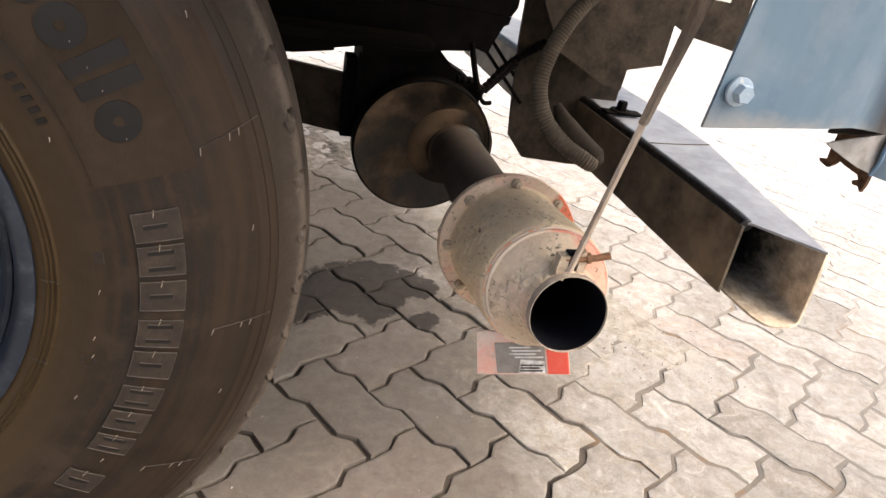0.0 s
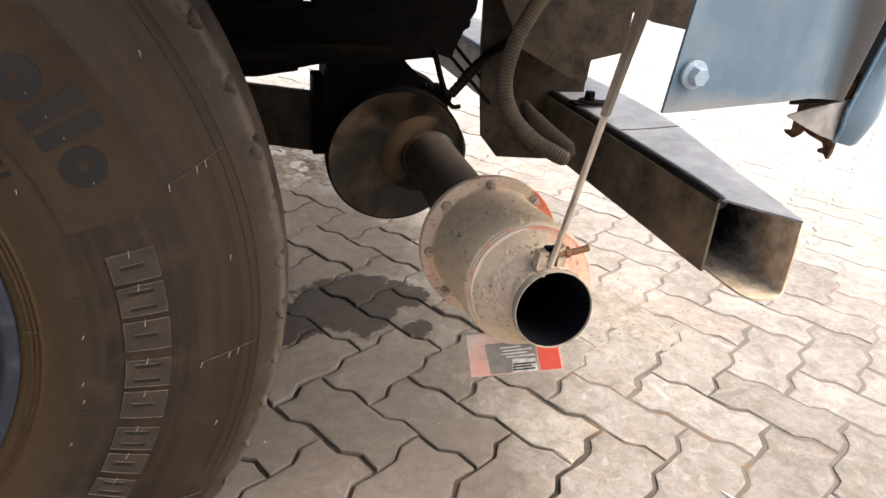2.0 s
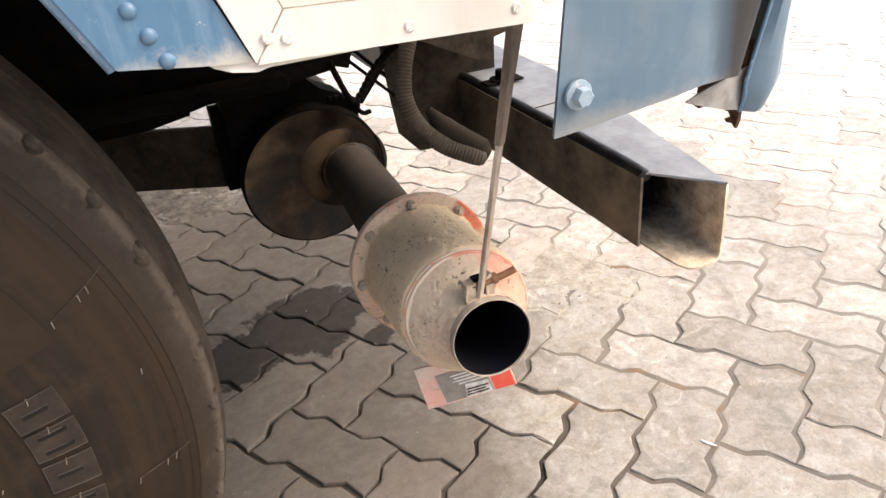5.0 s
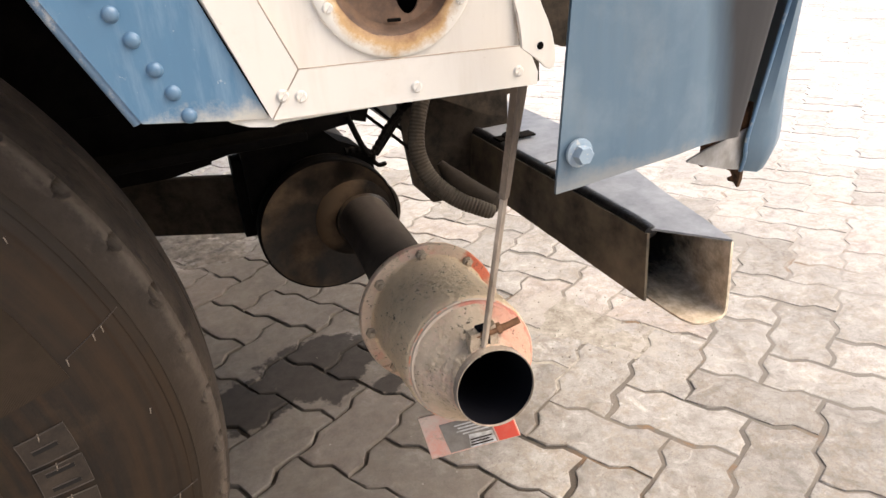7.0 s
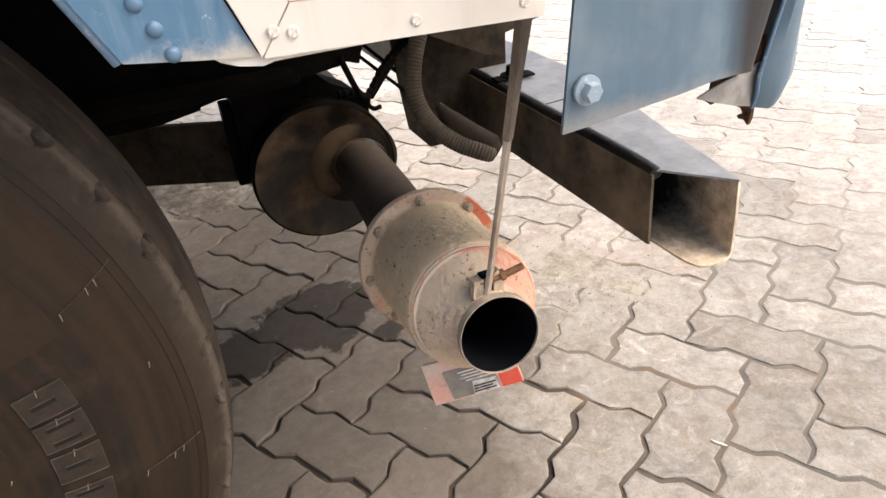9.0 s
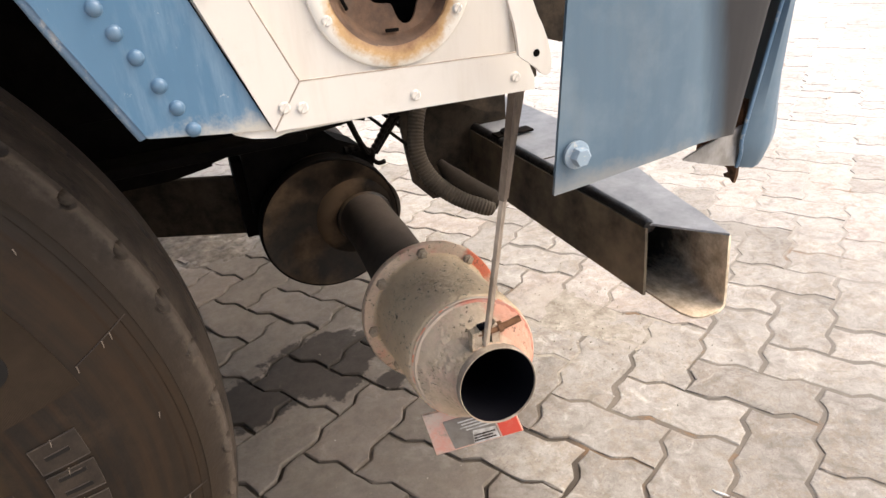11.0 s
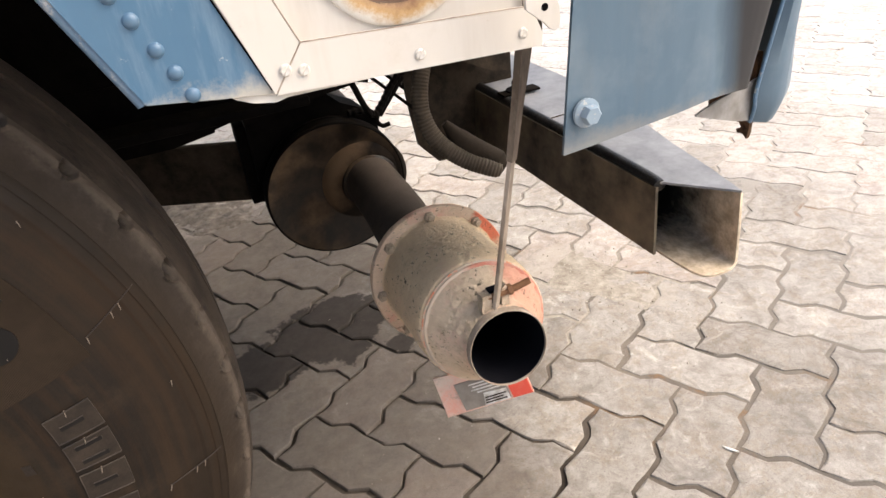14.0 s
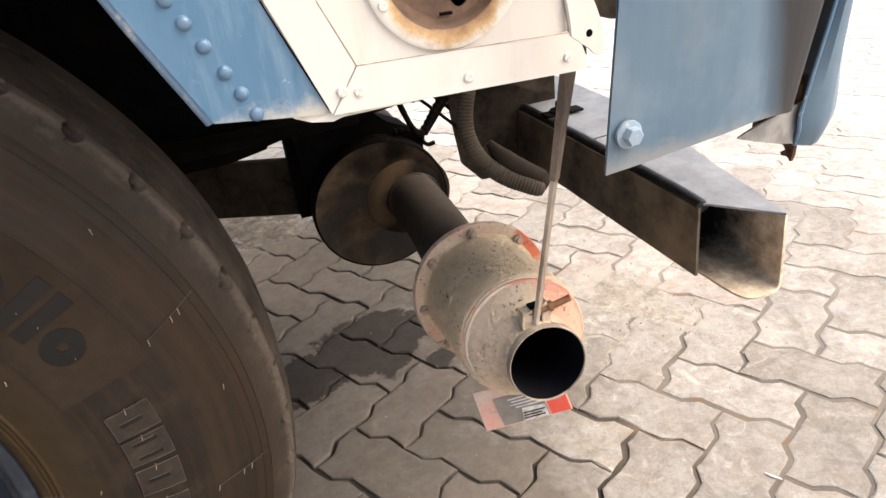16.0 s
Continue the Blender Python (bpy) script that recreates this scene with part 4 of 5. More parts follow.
# folded channel: its floor runs out as a round-cornered tongue, its web flares to meet the top plate
MOUTH = [(0.757, 0.783, 0.0), (0.7585, 0.748, -0.001), (0.761, 0.728, -0.0015), (0.766, 0.714, -0.0015), (0.776, 0.7075, -0.001), (0.790, 0.7055, 0.0), (0.802, 0.7060, 0.001), (0.8090, 0.7068, 0.004), (0.8125, 0.7080, 0.009), (0.8140, 0.7095, 0.018), (0.8142, 0.7110, 0.038), (0.8145, 0.7125, 0.060), (0.8170, 0.7165, 0.077), (0.8215, 0.7215, 0.0885), (0.8240, 0.7240, 0.0925)]
rows = [[(x, y, ZB + h) for x, y, h in MOUTH]]
for y in (0.80, 0.85, 0.92, 1.0, 1.2, 1.6, 2.9):
    xr = beam_right(y) - 0.003
    row = [(0.757 + (xr - 0.012 - 0.757) * k / 6, y, ZB) for k in range(7)]
    row += [(xr - 0.012 + 0.012 * math.sin(radians(a)), y, ZB + 0.012 * (1 - math.cos(radians(a)))) for a in (35, 65)]
    row += [(xr, y, ZB + h) for h in (0.014, 0.035, 0.055, 0.072, 0.084, 0.0925)]
    rows.append(row)
# more cross-sections near the mouth, so that the curve runs out smoothly
rows[1:1] = [[tuple(Vector(p).lerp(Vector(q), f)) for p, q in zip(rows[0], rows[1])] for f in (0.15, 0.35, 0.6, 0.8)]
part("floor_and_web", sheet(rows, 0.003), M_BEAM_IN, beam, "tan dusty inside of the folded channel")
# added unseen plate that stops light, so the beam's inside stays dark
part("inner_baffle", box(0.757, 0.884, 1.02, 1.024, ZB + 0.001, ZT - 0.004), M_BLACK, beam)
part("weld_seam", tube([(0.766, 1.070, ZT + 0.0005), (0.82, 1.074, ZT + 0.0005), (0.86, 1.080, ZT + 0.0005), (0.898, 1.086, ZT + 0.0005)], 0.0010, 6, 6), M_BRACKET, beam)
part("tie_plate", box(0.760, 0.832, 1.196, 1.222, 0.5125, 0.5165, 0.001), M_BLACK, beam)
part("bolt", hexagon(Matrix.Translation((0.792, 1.209, 0.5185)), 0.010, 0.016), M_BLACK, beam)
part("bolt_washer", lathe([(0, 0), (0.019, 0), (0.019, 0.0025), (0, 0.0025)], Matrix.Translation((0.792, 1.209, 0.5165)), 24), M_BLACK, beam)

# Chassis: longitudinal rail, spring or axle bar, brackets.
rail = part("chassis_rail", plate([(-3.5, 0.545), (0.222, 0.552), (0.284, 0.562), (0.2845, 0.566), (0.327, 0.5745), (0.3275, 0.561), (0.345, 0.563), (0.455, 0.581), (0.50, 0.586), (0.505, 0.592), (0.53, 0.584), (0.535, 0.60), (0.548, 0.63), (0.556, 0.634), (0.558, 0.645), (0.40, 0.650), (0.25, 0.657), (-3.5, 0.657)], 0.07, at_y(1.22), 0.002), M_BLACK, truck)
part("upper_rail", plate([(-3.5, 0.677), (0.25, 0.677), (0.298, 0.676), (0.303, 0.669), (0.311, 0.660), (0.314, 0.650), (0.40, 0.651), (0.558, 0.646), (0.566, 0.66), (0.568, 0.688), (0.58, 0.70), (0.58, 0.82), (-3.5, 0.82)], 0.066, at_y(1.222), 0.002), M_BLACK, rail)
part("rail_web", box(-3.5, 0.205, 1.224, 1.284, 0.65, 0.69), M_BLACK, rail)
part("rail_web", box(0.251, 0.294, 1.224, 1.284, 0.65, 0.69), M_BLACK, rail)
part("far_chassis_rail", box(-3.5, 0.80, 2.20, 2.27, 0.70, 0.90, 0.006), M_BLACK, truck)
part("rear_cross_plate", plate([(0.595, 0.95), (0.60, 0.70), (0.66, 0.60), (0.76, 0.552), (0.795, 0.546), (0.797, 0.583), (0.835, 0.592), (0.862, 0.598), (0.862, 0.668), (0.91, 0.651), (1.0, 0.638), (1.0, 0.95)], 0.01, at_y(1.235), 0.002), M_BRACKET, truck, "dusty steel cross plate")
hanger = part("hanger_plate", plate([(0.607, 0.70), (0.612, 0.60), (0.622, 0.50), (0.632, 0.424), (0.668, 0.383), (0.765, 0.376), (0.806, 0.376), (0.832, 0.45), (0.832, 0.566), (0.806, 0.568), (0.806, 0.70)], 0.008, at_y(1.30), 0.002), M_BRACKET, truck, "dusty steel hanger plate")
part("axle_bar", box(-1.4, 0.0, 0.0, 0.016, -0.108, 0.0, 0.004, Matrix.Translation((0.352, 1.314, 0.499)) @ Matrix.Rotation(radians(-26.5), 4, "Z")), M_BRACKET, truck, "dusty flat steel bar")
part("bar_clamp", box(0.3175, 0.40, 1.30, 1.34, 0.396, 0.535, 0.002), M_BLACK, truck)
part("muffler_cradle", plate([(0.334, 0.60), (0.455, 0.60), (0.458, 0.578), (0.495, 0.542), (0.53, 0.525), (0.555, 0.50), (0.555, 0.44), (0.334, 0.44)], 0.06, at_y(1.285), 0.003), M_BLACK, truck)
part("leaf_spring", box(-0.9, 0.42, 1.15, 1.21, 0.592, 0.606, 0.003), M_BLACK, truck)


# Muffler: drum with a dished end and the tail pipe.
DA, DB = Vector((0.456, 1.25, 0.405)), Vector((0.462, 1.55, 0.424))
muffler = part("muffler", lathe([(0, 0.012), (0.05, 0.011), (0.10, 0.006), (0.113, 0.0), (0.119, -0.002), (0.122, 0.006), (0.122, 0.012), (0.119, 0.02), (0.117, 0.05), (0.117, 0.26), (0, 0.27)], frame_along(DA, DB), 72), M_DRUM, truck, "rust-brown steel muffler drum")
part("drum_rim", lathe([(0.1188, -0.0016), (0.1205, -0.0025), (0.1228, 0.0000), (0.1232, 0.010), (0.1228, 0.026), (0.1180, 0.032)], frame_along(DA, DB), 72), M_BLACK, muffler, "black rolled rim")
part("tail_pipe", tube([(0.487, 0.905, 0.414), (0.494, 1.02, 0.421), (0.507, 1.13, 0.412), (0.517, 1.27, 0.404)], 0.0450, 40, 8), M_PIPE, muffler, "grey-brown steel tail pipe")
part("boss", lathe([(0.043, -0.006), (0.054, -0.008), (0.066, -0.006), (0.074, -0.001), (0.080, 0.006)], frame_along((0.508, 1.258, 0.404), (0.512, 1.36, 0.414)), 56), M_BOSS, muffler, "dust-coated raised boss round the pipe")
part("weld_collar", lathe([(0.043, 0), (0.050, -0.001), (0.049, -0.010), (0.043, -0.014)], frame_along((0.516, 1.252, 0.4045), (0.523, 1.36, 0.398)), 40), M_DRUM, muffler)

# Ribbed hose and a bundle of thin lines.
def hose_radius(u):
    """Thicker towards its hanging end, which is closed and rounded."""
    return float(np.interp(u, (0, 0.35, 0.7, 0.88, 0.95, 0.985, 1.0), (0.0105, 0.0105, 0.0118, 0.0115, 0.0108, 0.0085, 0.004)))


part("ribbed_hose", tube([(0.64, 1.06, 0.745), (0.585, 1.035, 0.705), (0.548, 1.015, 0.655), (0.532, 1.00, 0.602), (0.543, 0.985, 0.560), (0.570, 0.968, 0.533), (0.597, 0.951, 0.519), (0.616, 0.941, 0.511)], hose_radius, 22, 60, 0.0007, 0.0046), M_HOSE, truck, "dusty ribbed rubber hose")
part("hose_sleeve", tube([(0.560, 0.992, 0.578), (0.576, 0.982, 0.553), (0.594, 0.970, 0.536), (0.611, 0.960, 0.522), (0.625, 0.950, 0.511)], lambda u: float(np.interp(u, (0, 0.25, 0.85, 1), (0.005, 0.015, 0.018, 0.009))), 16, 10), M_BRACKET, truck, "dark flattened sleeve beside the hose")
part("tie_strap", tube([(0.50, 1.22, 0.60), (0.52, 1.235, 0.55), (0.533, 1.243, 0.522)], 0.005, 8, 6), M_BLACK, truck)
for a, b in (((0.530, 1.30, 0.598), (0.640, 1.30, 0.487)), ((0.560, 1.31, 0.595), (0.650, 1.31, 0.503))):
    part("brace_bar", box(-0.004, 0.004, -0.003, 0.003, 0, (Vector(b) - Vector(a)).length, 0.001, frame_along(a, b)), M_BLACK, truck)
part("brace_bar", box(-0.006, 0.006, -0.003, 0.003, 0, 0.078, 0.001, frame_along((0.612, 1.292, 0.560), (0.550, 1.275, 0.500))), M_BLACK, truck)
part("hook", tube([(0.556, 1.278, 0.510), (0.552, 1.274, 0.498), (0.560, 1.272, 0.489), (0.573, 1.272, 0.490)], 0.004, 8, 5), M_BLACK, truck)
part("wiring_loom", tube([(0.50, 1.262, 0.528), (0.53, 1.262, 0.527), (0.552, 1.27, 0.515), (0.60, 1.288, 0.560), (0.66, 1.295, 0.60)], 0.0058, 8, 30, 0.0016, 0.011), M_BLACK, truck)

# Wheel.
WC = Vector((-0.290, 0.731, 0.475))
TM = Matrix.Translation(WC) @ FRONT
wheel = thing("wheel", WC, "", "")
wheel.parent = truck
wheel.matrix_parent_inverse = Matrix.Translation(-truck.location)


def wheel_part(name, bm, mat, label="", smooth=True):
    for v in bm.verts:  # the loaded tyre stands flat on the ground
        v.co.z = max(v.co.z, 0.0015)
    return part(name, bm, mat, wheel, label, smooth)


# Sidewall: bead with its fitting ribs, the bulge, two fine ribs below the shoulder.
BEAD = [(0.262, -0.050), (0.266, -0.006), (0.272, 0.006), (0.2785, 0.0120), (0.2835, 0.0150), (0.2870, 0.0165), (0.2885, 0.0185), (0.2900, 0.0168), (0.2912, 0.0172), (0.2926, 0.0192), (0.2940, 0.0176), (0.2952, 0.0182), (0.2970, 0.0205), (0.2990, 0.0190)]
BULGE = [(0.3020, 0.0200), (0.312, 0.0262), (0.324, 0.0315), (0.338, 0.0350), (0.352, 0.0364), (0.366, 0.0360), (0.380, 0.0342), (0.394, 0.0315), (0.410, 0.0280), (0.428, 0.0236), (0.446, 0.0190), (0.459, 0.0152)]
RIBS = [(0.4610, 0.0147), (0.4622, 0.0150), (0.4640, 0.0144), (0.4655, 0.0133), (0.4705, 0.0113), (0.4718, 0.0117), (0.4742, 0.0106), (0.4760, 0.0088), (0.482, 0.0045), (0.488, 0.0000)]
TYRE = BEAD + BULGE + RIBS
wheel_part("tyre", lathe(TYRE + [(0.486, -0.02), (0.47, -0.20), (0.42, -0.235), (0.30, -0.235), (0.262, -0.20)], TM, 160), M_TYRE, "dusty brown-black rubber tyre")

# Worn shoulder and tread; half-round notches are cut into the shoulder's edge.
NOTCH = 56
CUTS = 44
SEGT = NOTCH * CUTS
SIDE = dense([(0.4775, 0.0070), (0.4790, 0.0076), (0.4840, 0.0040), (0.4900, -0.0004), (0.4950, -0.0040), (0.4990, -0.0072), (0.5018, -0.0096), (0.5040, -0.0132)], 0.0011)
CROWN = dense([(0.5048, -0.0180), (0.5068, -0.0230)], 0.0020) + [(0.5082, -0.028), (0.5095, -0.036), (0.5102, -0.046), (0.5102, -0.078), (0.5045, -0.080), (0.5045, -0.089), (0.5100, -0.091), (0.5085, -0.125), (0.5050, -0.150), (0.4980, -0.178), (0.4890, -0.204), (0.472, -0.222)]
PROF = SIDE + CROWN
run = [0.0]
for (r0, h0), (r1, h1) in zip(PROF, PROF[1:]):
    run.append(run[-1] + math.hypot(r1 - r0, h1 - h0))
CREASE = run[len(SIDE) - 1]
wear = random.Random(3)
cuts = [(wear.uniform(0.75, 1.15), wear.uniform(-0.0015, 0.0015)) for k in range(NOTCH)]
bm = bmesh.new()
rings = []
for q, (r, h) in enumerate(PROF):
    ring, u = [], CREASE - run[q]
    for k in range(SEGT):
        a = radians(22.3 - 180.0 / NOTCH) + 2 * math.pi * k / SEGT
        big, shift = cuts[k // CUTS]
        arc = ((k % CUTS) - CUTS // 2) * 2 * math.pi * r / SEGT + shift
        rr, h2 = r, h
        if u > -0.008:
            lump = noise.fractal((r * 60 * math.cos(a), r * 60 * math.sin(a), h * 60), 1.0, 2.1, 4)
            edge = math.exp(-(u / 0.006) ** 2)
            rr += 0.0010 * lump * edge
            h2 += 0.0015 * edge * lump
        # raised, scuffed ridge along the shoulder's edge
        h2 += 0.0016 * math.exp(-((u - 0.0025) / 0.0022) ** 2) * (0.8 + 0.5 * noise.noise((70 * math.cos(a), 70 * math.sin(a), 0.0)))
        size = 0.0080 * big
        e = (arc / size) ** 2 + ((u - 0.0015) / (0.0080 if u > 0.0015 else 0.0050)) ** 2
        if e < 1.0:  # scooped out: steep on one side, running out on the other
            tilt = min(1.0, max(0.0, 0.5 + 0.5 * arc / size))
            d = 0.0120 * big * min(1.0, 2.6 * math.sqrt(1.0 - e)) * (0.15 + 0.85 * tilt)
            rr, h2 = rr - 0.40 * d, h2 - 0.9 * d
        elif e < 2.4 and arc < 0 and u > -0.001:  # torn burr beside each notch
            h2 += 0.0030 * min(1.0, (2.4 - e)) * min(1.0, 3.0 * (e - 1.0)) * big
        ring.append(bm.verts.new((rr * math.cos(a), rr * math.sin(a), h2)))
    rings.append(ring)
for q, (a, b) in enumerate(zip(rings, rings[1:])):
    for k in range(SEGT):
        f = bm.faces.new((a[k], a[(k + 1) % SEGT], b[(k + 1) % SEGT], b[k]))
        f.material_index = 0 if q < len(SIDE) else 1
bm.transform(TM)
wheel_part("tread", bm, [M_TYRE_SHOULDER, M_TREAD], "worn grey tyre shoulder with half-round notches")
wheel_part("rim", lathe([(0.262, -0.045), (0.2700, -0.004), (0.2770, 0.0085), (0.2795, 0.0125), (0.2790, 0.0160), (0.2760, 0.0178), (0.2700, 0.0172), (0.2660, 0.0140), (0.2625, 0.0085), (0.2600, 0.0000), (0.2560, -0.0120), (0.2480, -0.030), (0.236, -0.052), (0.205, -0.070), (0.17, -0.095), (0.08, -0.105), (0.0, -0.105)], TM, 96), M_RIM, "chipped dark blue steel rim")
wheel_part("lock_ring", lathe([(0.2485, -0.010), (0.2530, -0.0035), (0.2570, -0.0050), (0.2580, -0.016), (0.2490, -0.020)], TM, 96, True), M_RIM)


def side_h(r):
    """Height of the sidewall at a radius."""
    wall = BULGE + RIBS
    return float(np.interp(r, [p[0] for p in wall], [p[1] for p in wall]))


def wall_point(r, a, lift=0.0):
    return Vector((r * math.cos(radians(a)), r * math.sin(radians(a)), side_h(r) + lift))


def on_wall(r, a, lift=0.0):
    return TM @ wall_point(r, a, lift)


def sidewall_patch(r0, r1, a0, a1, lift, nr=6, na=10):
    """A raised patch of the sidewall between two radii and two angles (degrees)."""
    bm = bmesh.new()
    grid = []
    for i in range(nr + 1):
        r = r0 + (r1 - r0) * i / nr
        grid.append([bm.verts.new(wall_point(r, a0 + (a1 - a0) * k / na, lift)) for k in range(na + 1)])
    for a, b in zip(grid, grid[1:]):
        for k in range(na):
            bm.faces.new((a[k], a[k + 1], b[k + 1], b[k]))
    edge = [e for e in bm.edges if len(e.link_faces) == 1]
    got = bmesh.ops.extrude_edge_only(bm, edges=edge)
    for v in got["geom"]:
        if isinstance(v, bmesh.types.BMVert):
            v.co.z -= abs(lift) + 0.0015
    bm.transform(TM)
    return bm


def ring_patch(r, a, r_in, r_out, lift, seg=36):
    """A raised flat ring that follows the sidewall."""
    bm = bmesh.new()
    rings = []
    for rad, up in ((r_in, -0.0015), (r_in, lift), ((r_in + r_out) / 2, lift), (r_out, lift), (r_out, -0.0015)):
        ring = []
        for k in range(seg):
            b = 2 * math.pi * k / seg
            x = r * math.cos(radians(a)) + rad * math.cos(b)
            z = r * math.sin(radians(a)) + rad * math.sin(b)
            ring.append(bm.verts.new((x, z, side_h(math.hypot(x, z)) + up)))
        rings.append(ring)
    for p, q in zip(rings, rings[1:]):
        for k in range(seg):
            bm.faces.new((p[k], p[(k + 1) % seg], q[(k + 1) % seg], q[k]))
    bm.transform(TM)
    return bm


def wall_line(points, width=0.0006, lift=0.0011):
    return tube([on_wall(r, a, lift) for r, a in points], width, 6, 3)


def nub(r, a, turn=-0.6, length=0.0018):
    """A whisker of rubber left by the mould."""
    wheel_part("rubber_nub", tube([on_wall(r, a, 0.0006), on_wall(r - 0.0006, a + turn * 0.6, length * 0.7), on_wall(r - 0.0012, a + turn, length)], lambda u: 0.0006 - 0.0003 * u, 6, 3), M_TYRE_NUB)


# Name plate: raised panel with dark rings and bars, then a row of outlined blocks.
wheel_part("name_plate", sidewall_patch(0.3440, 0.4215, 14.0, 51.0, 0.0009, 10, 36), M_TYRE_PLATE)
for a in (21.4, 32.6, 37.9, 43.6):
    wheel_part("ring_mark", ring_patch(0.3808, a, 0.0040, 0.0160, 0.0017), M_TYRE_DARK)
for a in (25.6, 28.35):
    wheel_part("bar_mark", sidewall_patch(0.3645, 0.4100, a - 0.95, a + 0.95, 0.0017, 6, 3), M_TYRE_DARK)
BLOCKS = ((7.65, 2.05), (2.70, 2.15), (-2.70, 2.25), (-8.80, 2.20), (-14.2, 2.25), (-20.3, 2.00), (-25.0, 1.75), (-29.8, 1.65), (-38.2, 1.90))
for k, (a, w) in enumerate(BLOCKS):
    r0, r1 = 0.3640, 0.4000
    wheel_part("raised_block", sidewall_patch(r0, r1, a - w, a + w, 0.0013, 6, 6), M_TYRE_BLOCK)
    for b in (a + w, a - w):
        wheel_part("block_outline", wall_line([(r, b) for r in (r0, 0.373, 0.382, 0.391, r1)], 0.0006, 0.0013), M_TYRE_EDGE)
    for r in (r0, r1):
        wheel_part("block_outline", wall_line([(r, a + w * q) for q in (-1.0, -0.5, 0.0, 0.5, 1.0)], 0.0004, 0.0012), M_TYRE_EDGE)
    for q in ((0.0,), (-0.55, 0.55))[k % 2]:  # raised dark patches stand in for the shade of sunk slots
        wheel_part("block_slot", sidewall_patch(0.3715, 0.3925 if k % 2 else 0.3900, a + q * w - 0.28, a + q * w + 0.28, 0.0017, 4, 2), M_TYRE_DARK)
        wheel_part("block_outline", wall_line([(0.3715, a + q * w + 0.34), (0.381, a + q * w + 0.34), (0.390, a + q * w + 0.34)], 0.0005, 0.0016), M_TYRE_EDGE)
    nub(0.3815, a + w + 0.15, -0.9)
for a0, a1 in ((16.0, 17.6), (-8.2, -6.1), (-33.1, -30.2), (40.2, 42.0)):
    wheel_part("mould_line", wall_line([(r, a0 + (a1 - a0) * (r - 0.4276) / 0.0496) for r in (0.4276, 0.436, 0.444, 0.452, 0.460, 0.468, 0.4765)], 0.0005, 0.0008), M_TYRE_EDGE)
    for r in (0.4276, 0.4521, 0.4600):
        nub(r, a0 + (a1 - a0) * (r - 0.4276) / 0.0496, -0.8)
for r, a in ((0.4573, 5.8), (0.4529, -17.9), (0.4575, 29.0), (0.3323, -2.2), (0.3309, -10.8), (0.3330, -14.1), (0.3317, -22.7), (0.3294, 21.7), (0.3851, -33.0), (0.3808, 28.4), (0.3815, 25.6), (0.3806, 31.4), (0.3815, 19.8), (0.3810, 36.9)):
    nub(r, a, -0.6)
for k in range(5):  # small raised marks above the bead
    wheel_part("small_mark", sidewall_patch(0.3262, 0.3345, 23.6 + 1.55 * k, 24.3 + 1.55 * k, 0.0011, 2, 2), M_TYRE_DARK)
wheel_part("size_mark", sidewall_patch(0.3300, 0.3375, 2.4, 4.2, 0.0008, 3, 3), M_TYRE_BLOCK)
wheel_part("ring_mark", ring_patch(0.3300, -15.6, 0.0045, 0.0065, 0.0009), M_TYRE_BLOCK)
for a in (24.0, -3.0, -20.0):  # vent ribs across the bead
    wheel_part("mould_line", tube([TM @ Vector((r * math.cos(radians(a)), r * math.sin(radians(a)), h + 0.0004)) for r, h in BEAD[4:]], 0.0006, 6, 2), M_TYRE_EDGE)

# ---- spark arrestor on the tail pipe ----
M0, AX = Vector((0.472, 0.670, 0.456)), Vector((0.096, 0.976, -0.193)).normalized()
AM = frame_along(M0, M0 + AX)
arrestor = thing("spark_arrestor", (0.48, 0.78, 0.31), "mud-crusted pink and buff steel spark arrestor clamped on the tail pipe", "spark arrestor")
part("body", crust(lathe(dense([(0.0700, 0.0745), (0.0728, 0.078), (0.0738, 0.085), (0.0745, 0.10), (0.0760, 0.20), (0.078, 0.226), (0.082, 0.230)], 0.0018), AM, 260), 0.0026, 230), M_ARREST, arrestor)
flange = part("rear_flange", crust(lathe(dense([(0.044, 0.242), (0.092, 0.242), (0.094, 0.240), (0.094, 0.231), (0.0925, 0.229), (0.07, 0.229)], 0.003), AM, 180), 0.0012, 60), M_FLANGE, arrestor, "dusty pink bolted flange with a red patch")
for k in range(8):
    a = radians(-4 + 45.5 * k)
    p = AM @ Vector((0.0828 * math.cos(a), 0.0828 * math.sin(a), 0.229))
    bolt = part("flange_bolt", crust(hexagon(frame_along(p, p - AX), 0.0072, 0.0062), 0.0016, 160, k * 3.1), M_BOLT, flange)
    part("bolt_shank", lathe([(0.0036, 0.004), (0.0036, 0.0095), (0.0028, 0.0105), (0, 0.0105)], frame_along(p, p - AX), 12), M_BOLT, bolt)
cap = part("end_cap", crust(lathe(dense([(0.040, 0.062), (0.066, 0.066), (0.0695, 0.068), (0.0705, 0.072), (0.0705, 0.079), (0.069, 0.081)], 0.002), AM, 180), 0.0012, 80), M_PINK, arrestor, "flaking pink end cap")
part("cap_edge", crust(lathe([(0.0702, 0.0705), (0.0713, 0.0715), (0.0713, 0.0738), (0.0704, 0.0748)], AM, 180), 0.0014, 90, 2.0), M_EDGE, cap, "red paint along the cap edge")
part("cone", crust(lathe(dense([(0.0416, 0.010), (0.0425, 0.018), (0.0435, 0.022), (0.050, 0.038), (0.059, 0.053), (0.066, 0.0648), (0.0685, 0.0690)], 0.0015), AM, 240), 0.0031, 240, 3.0), M_CONE, arrestor)
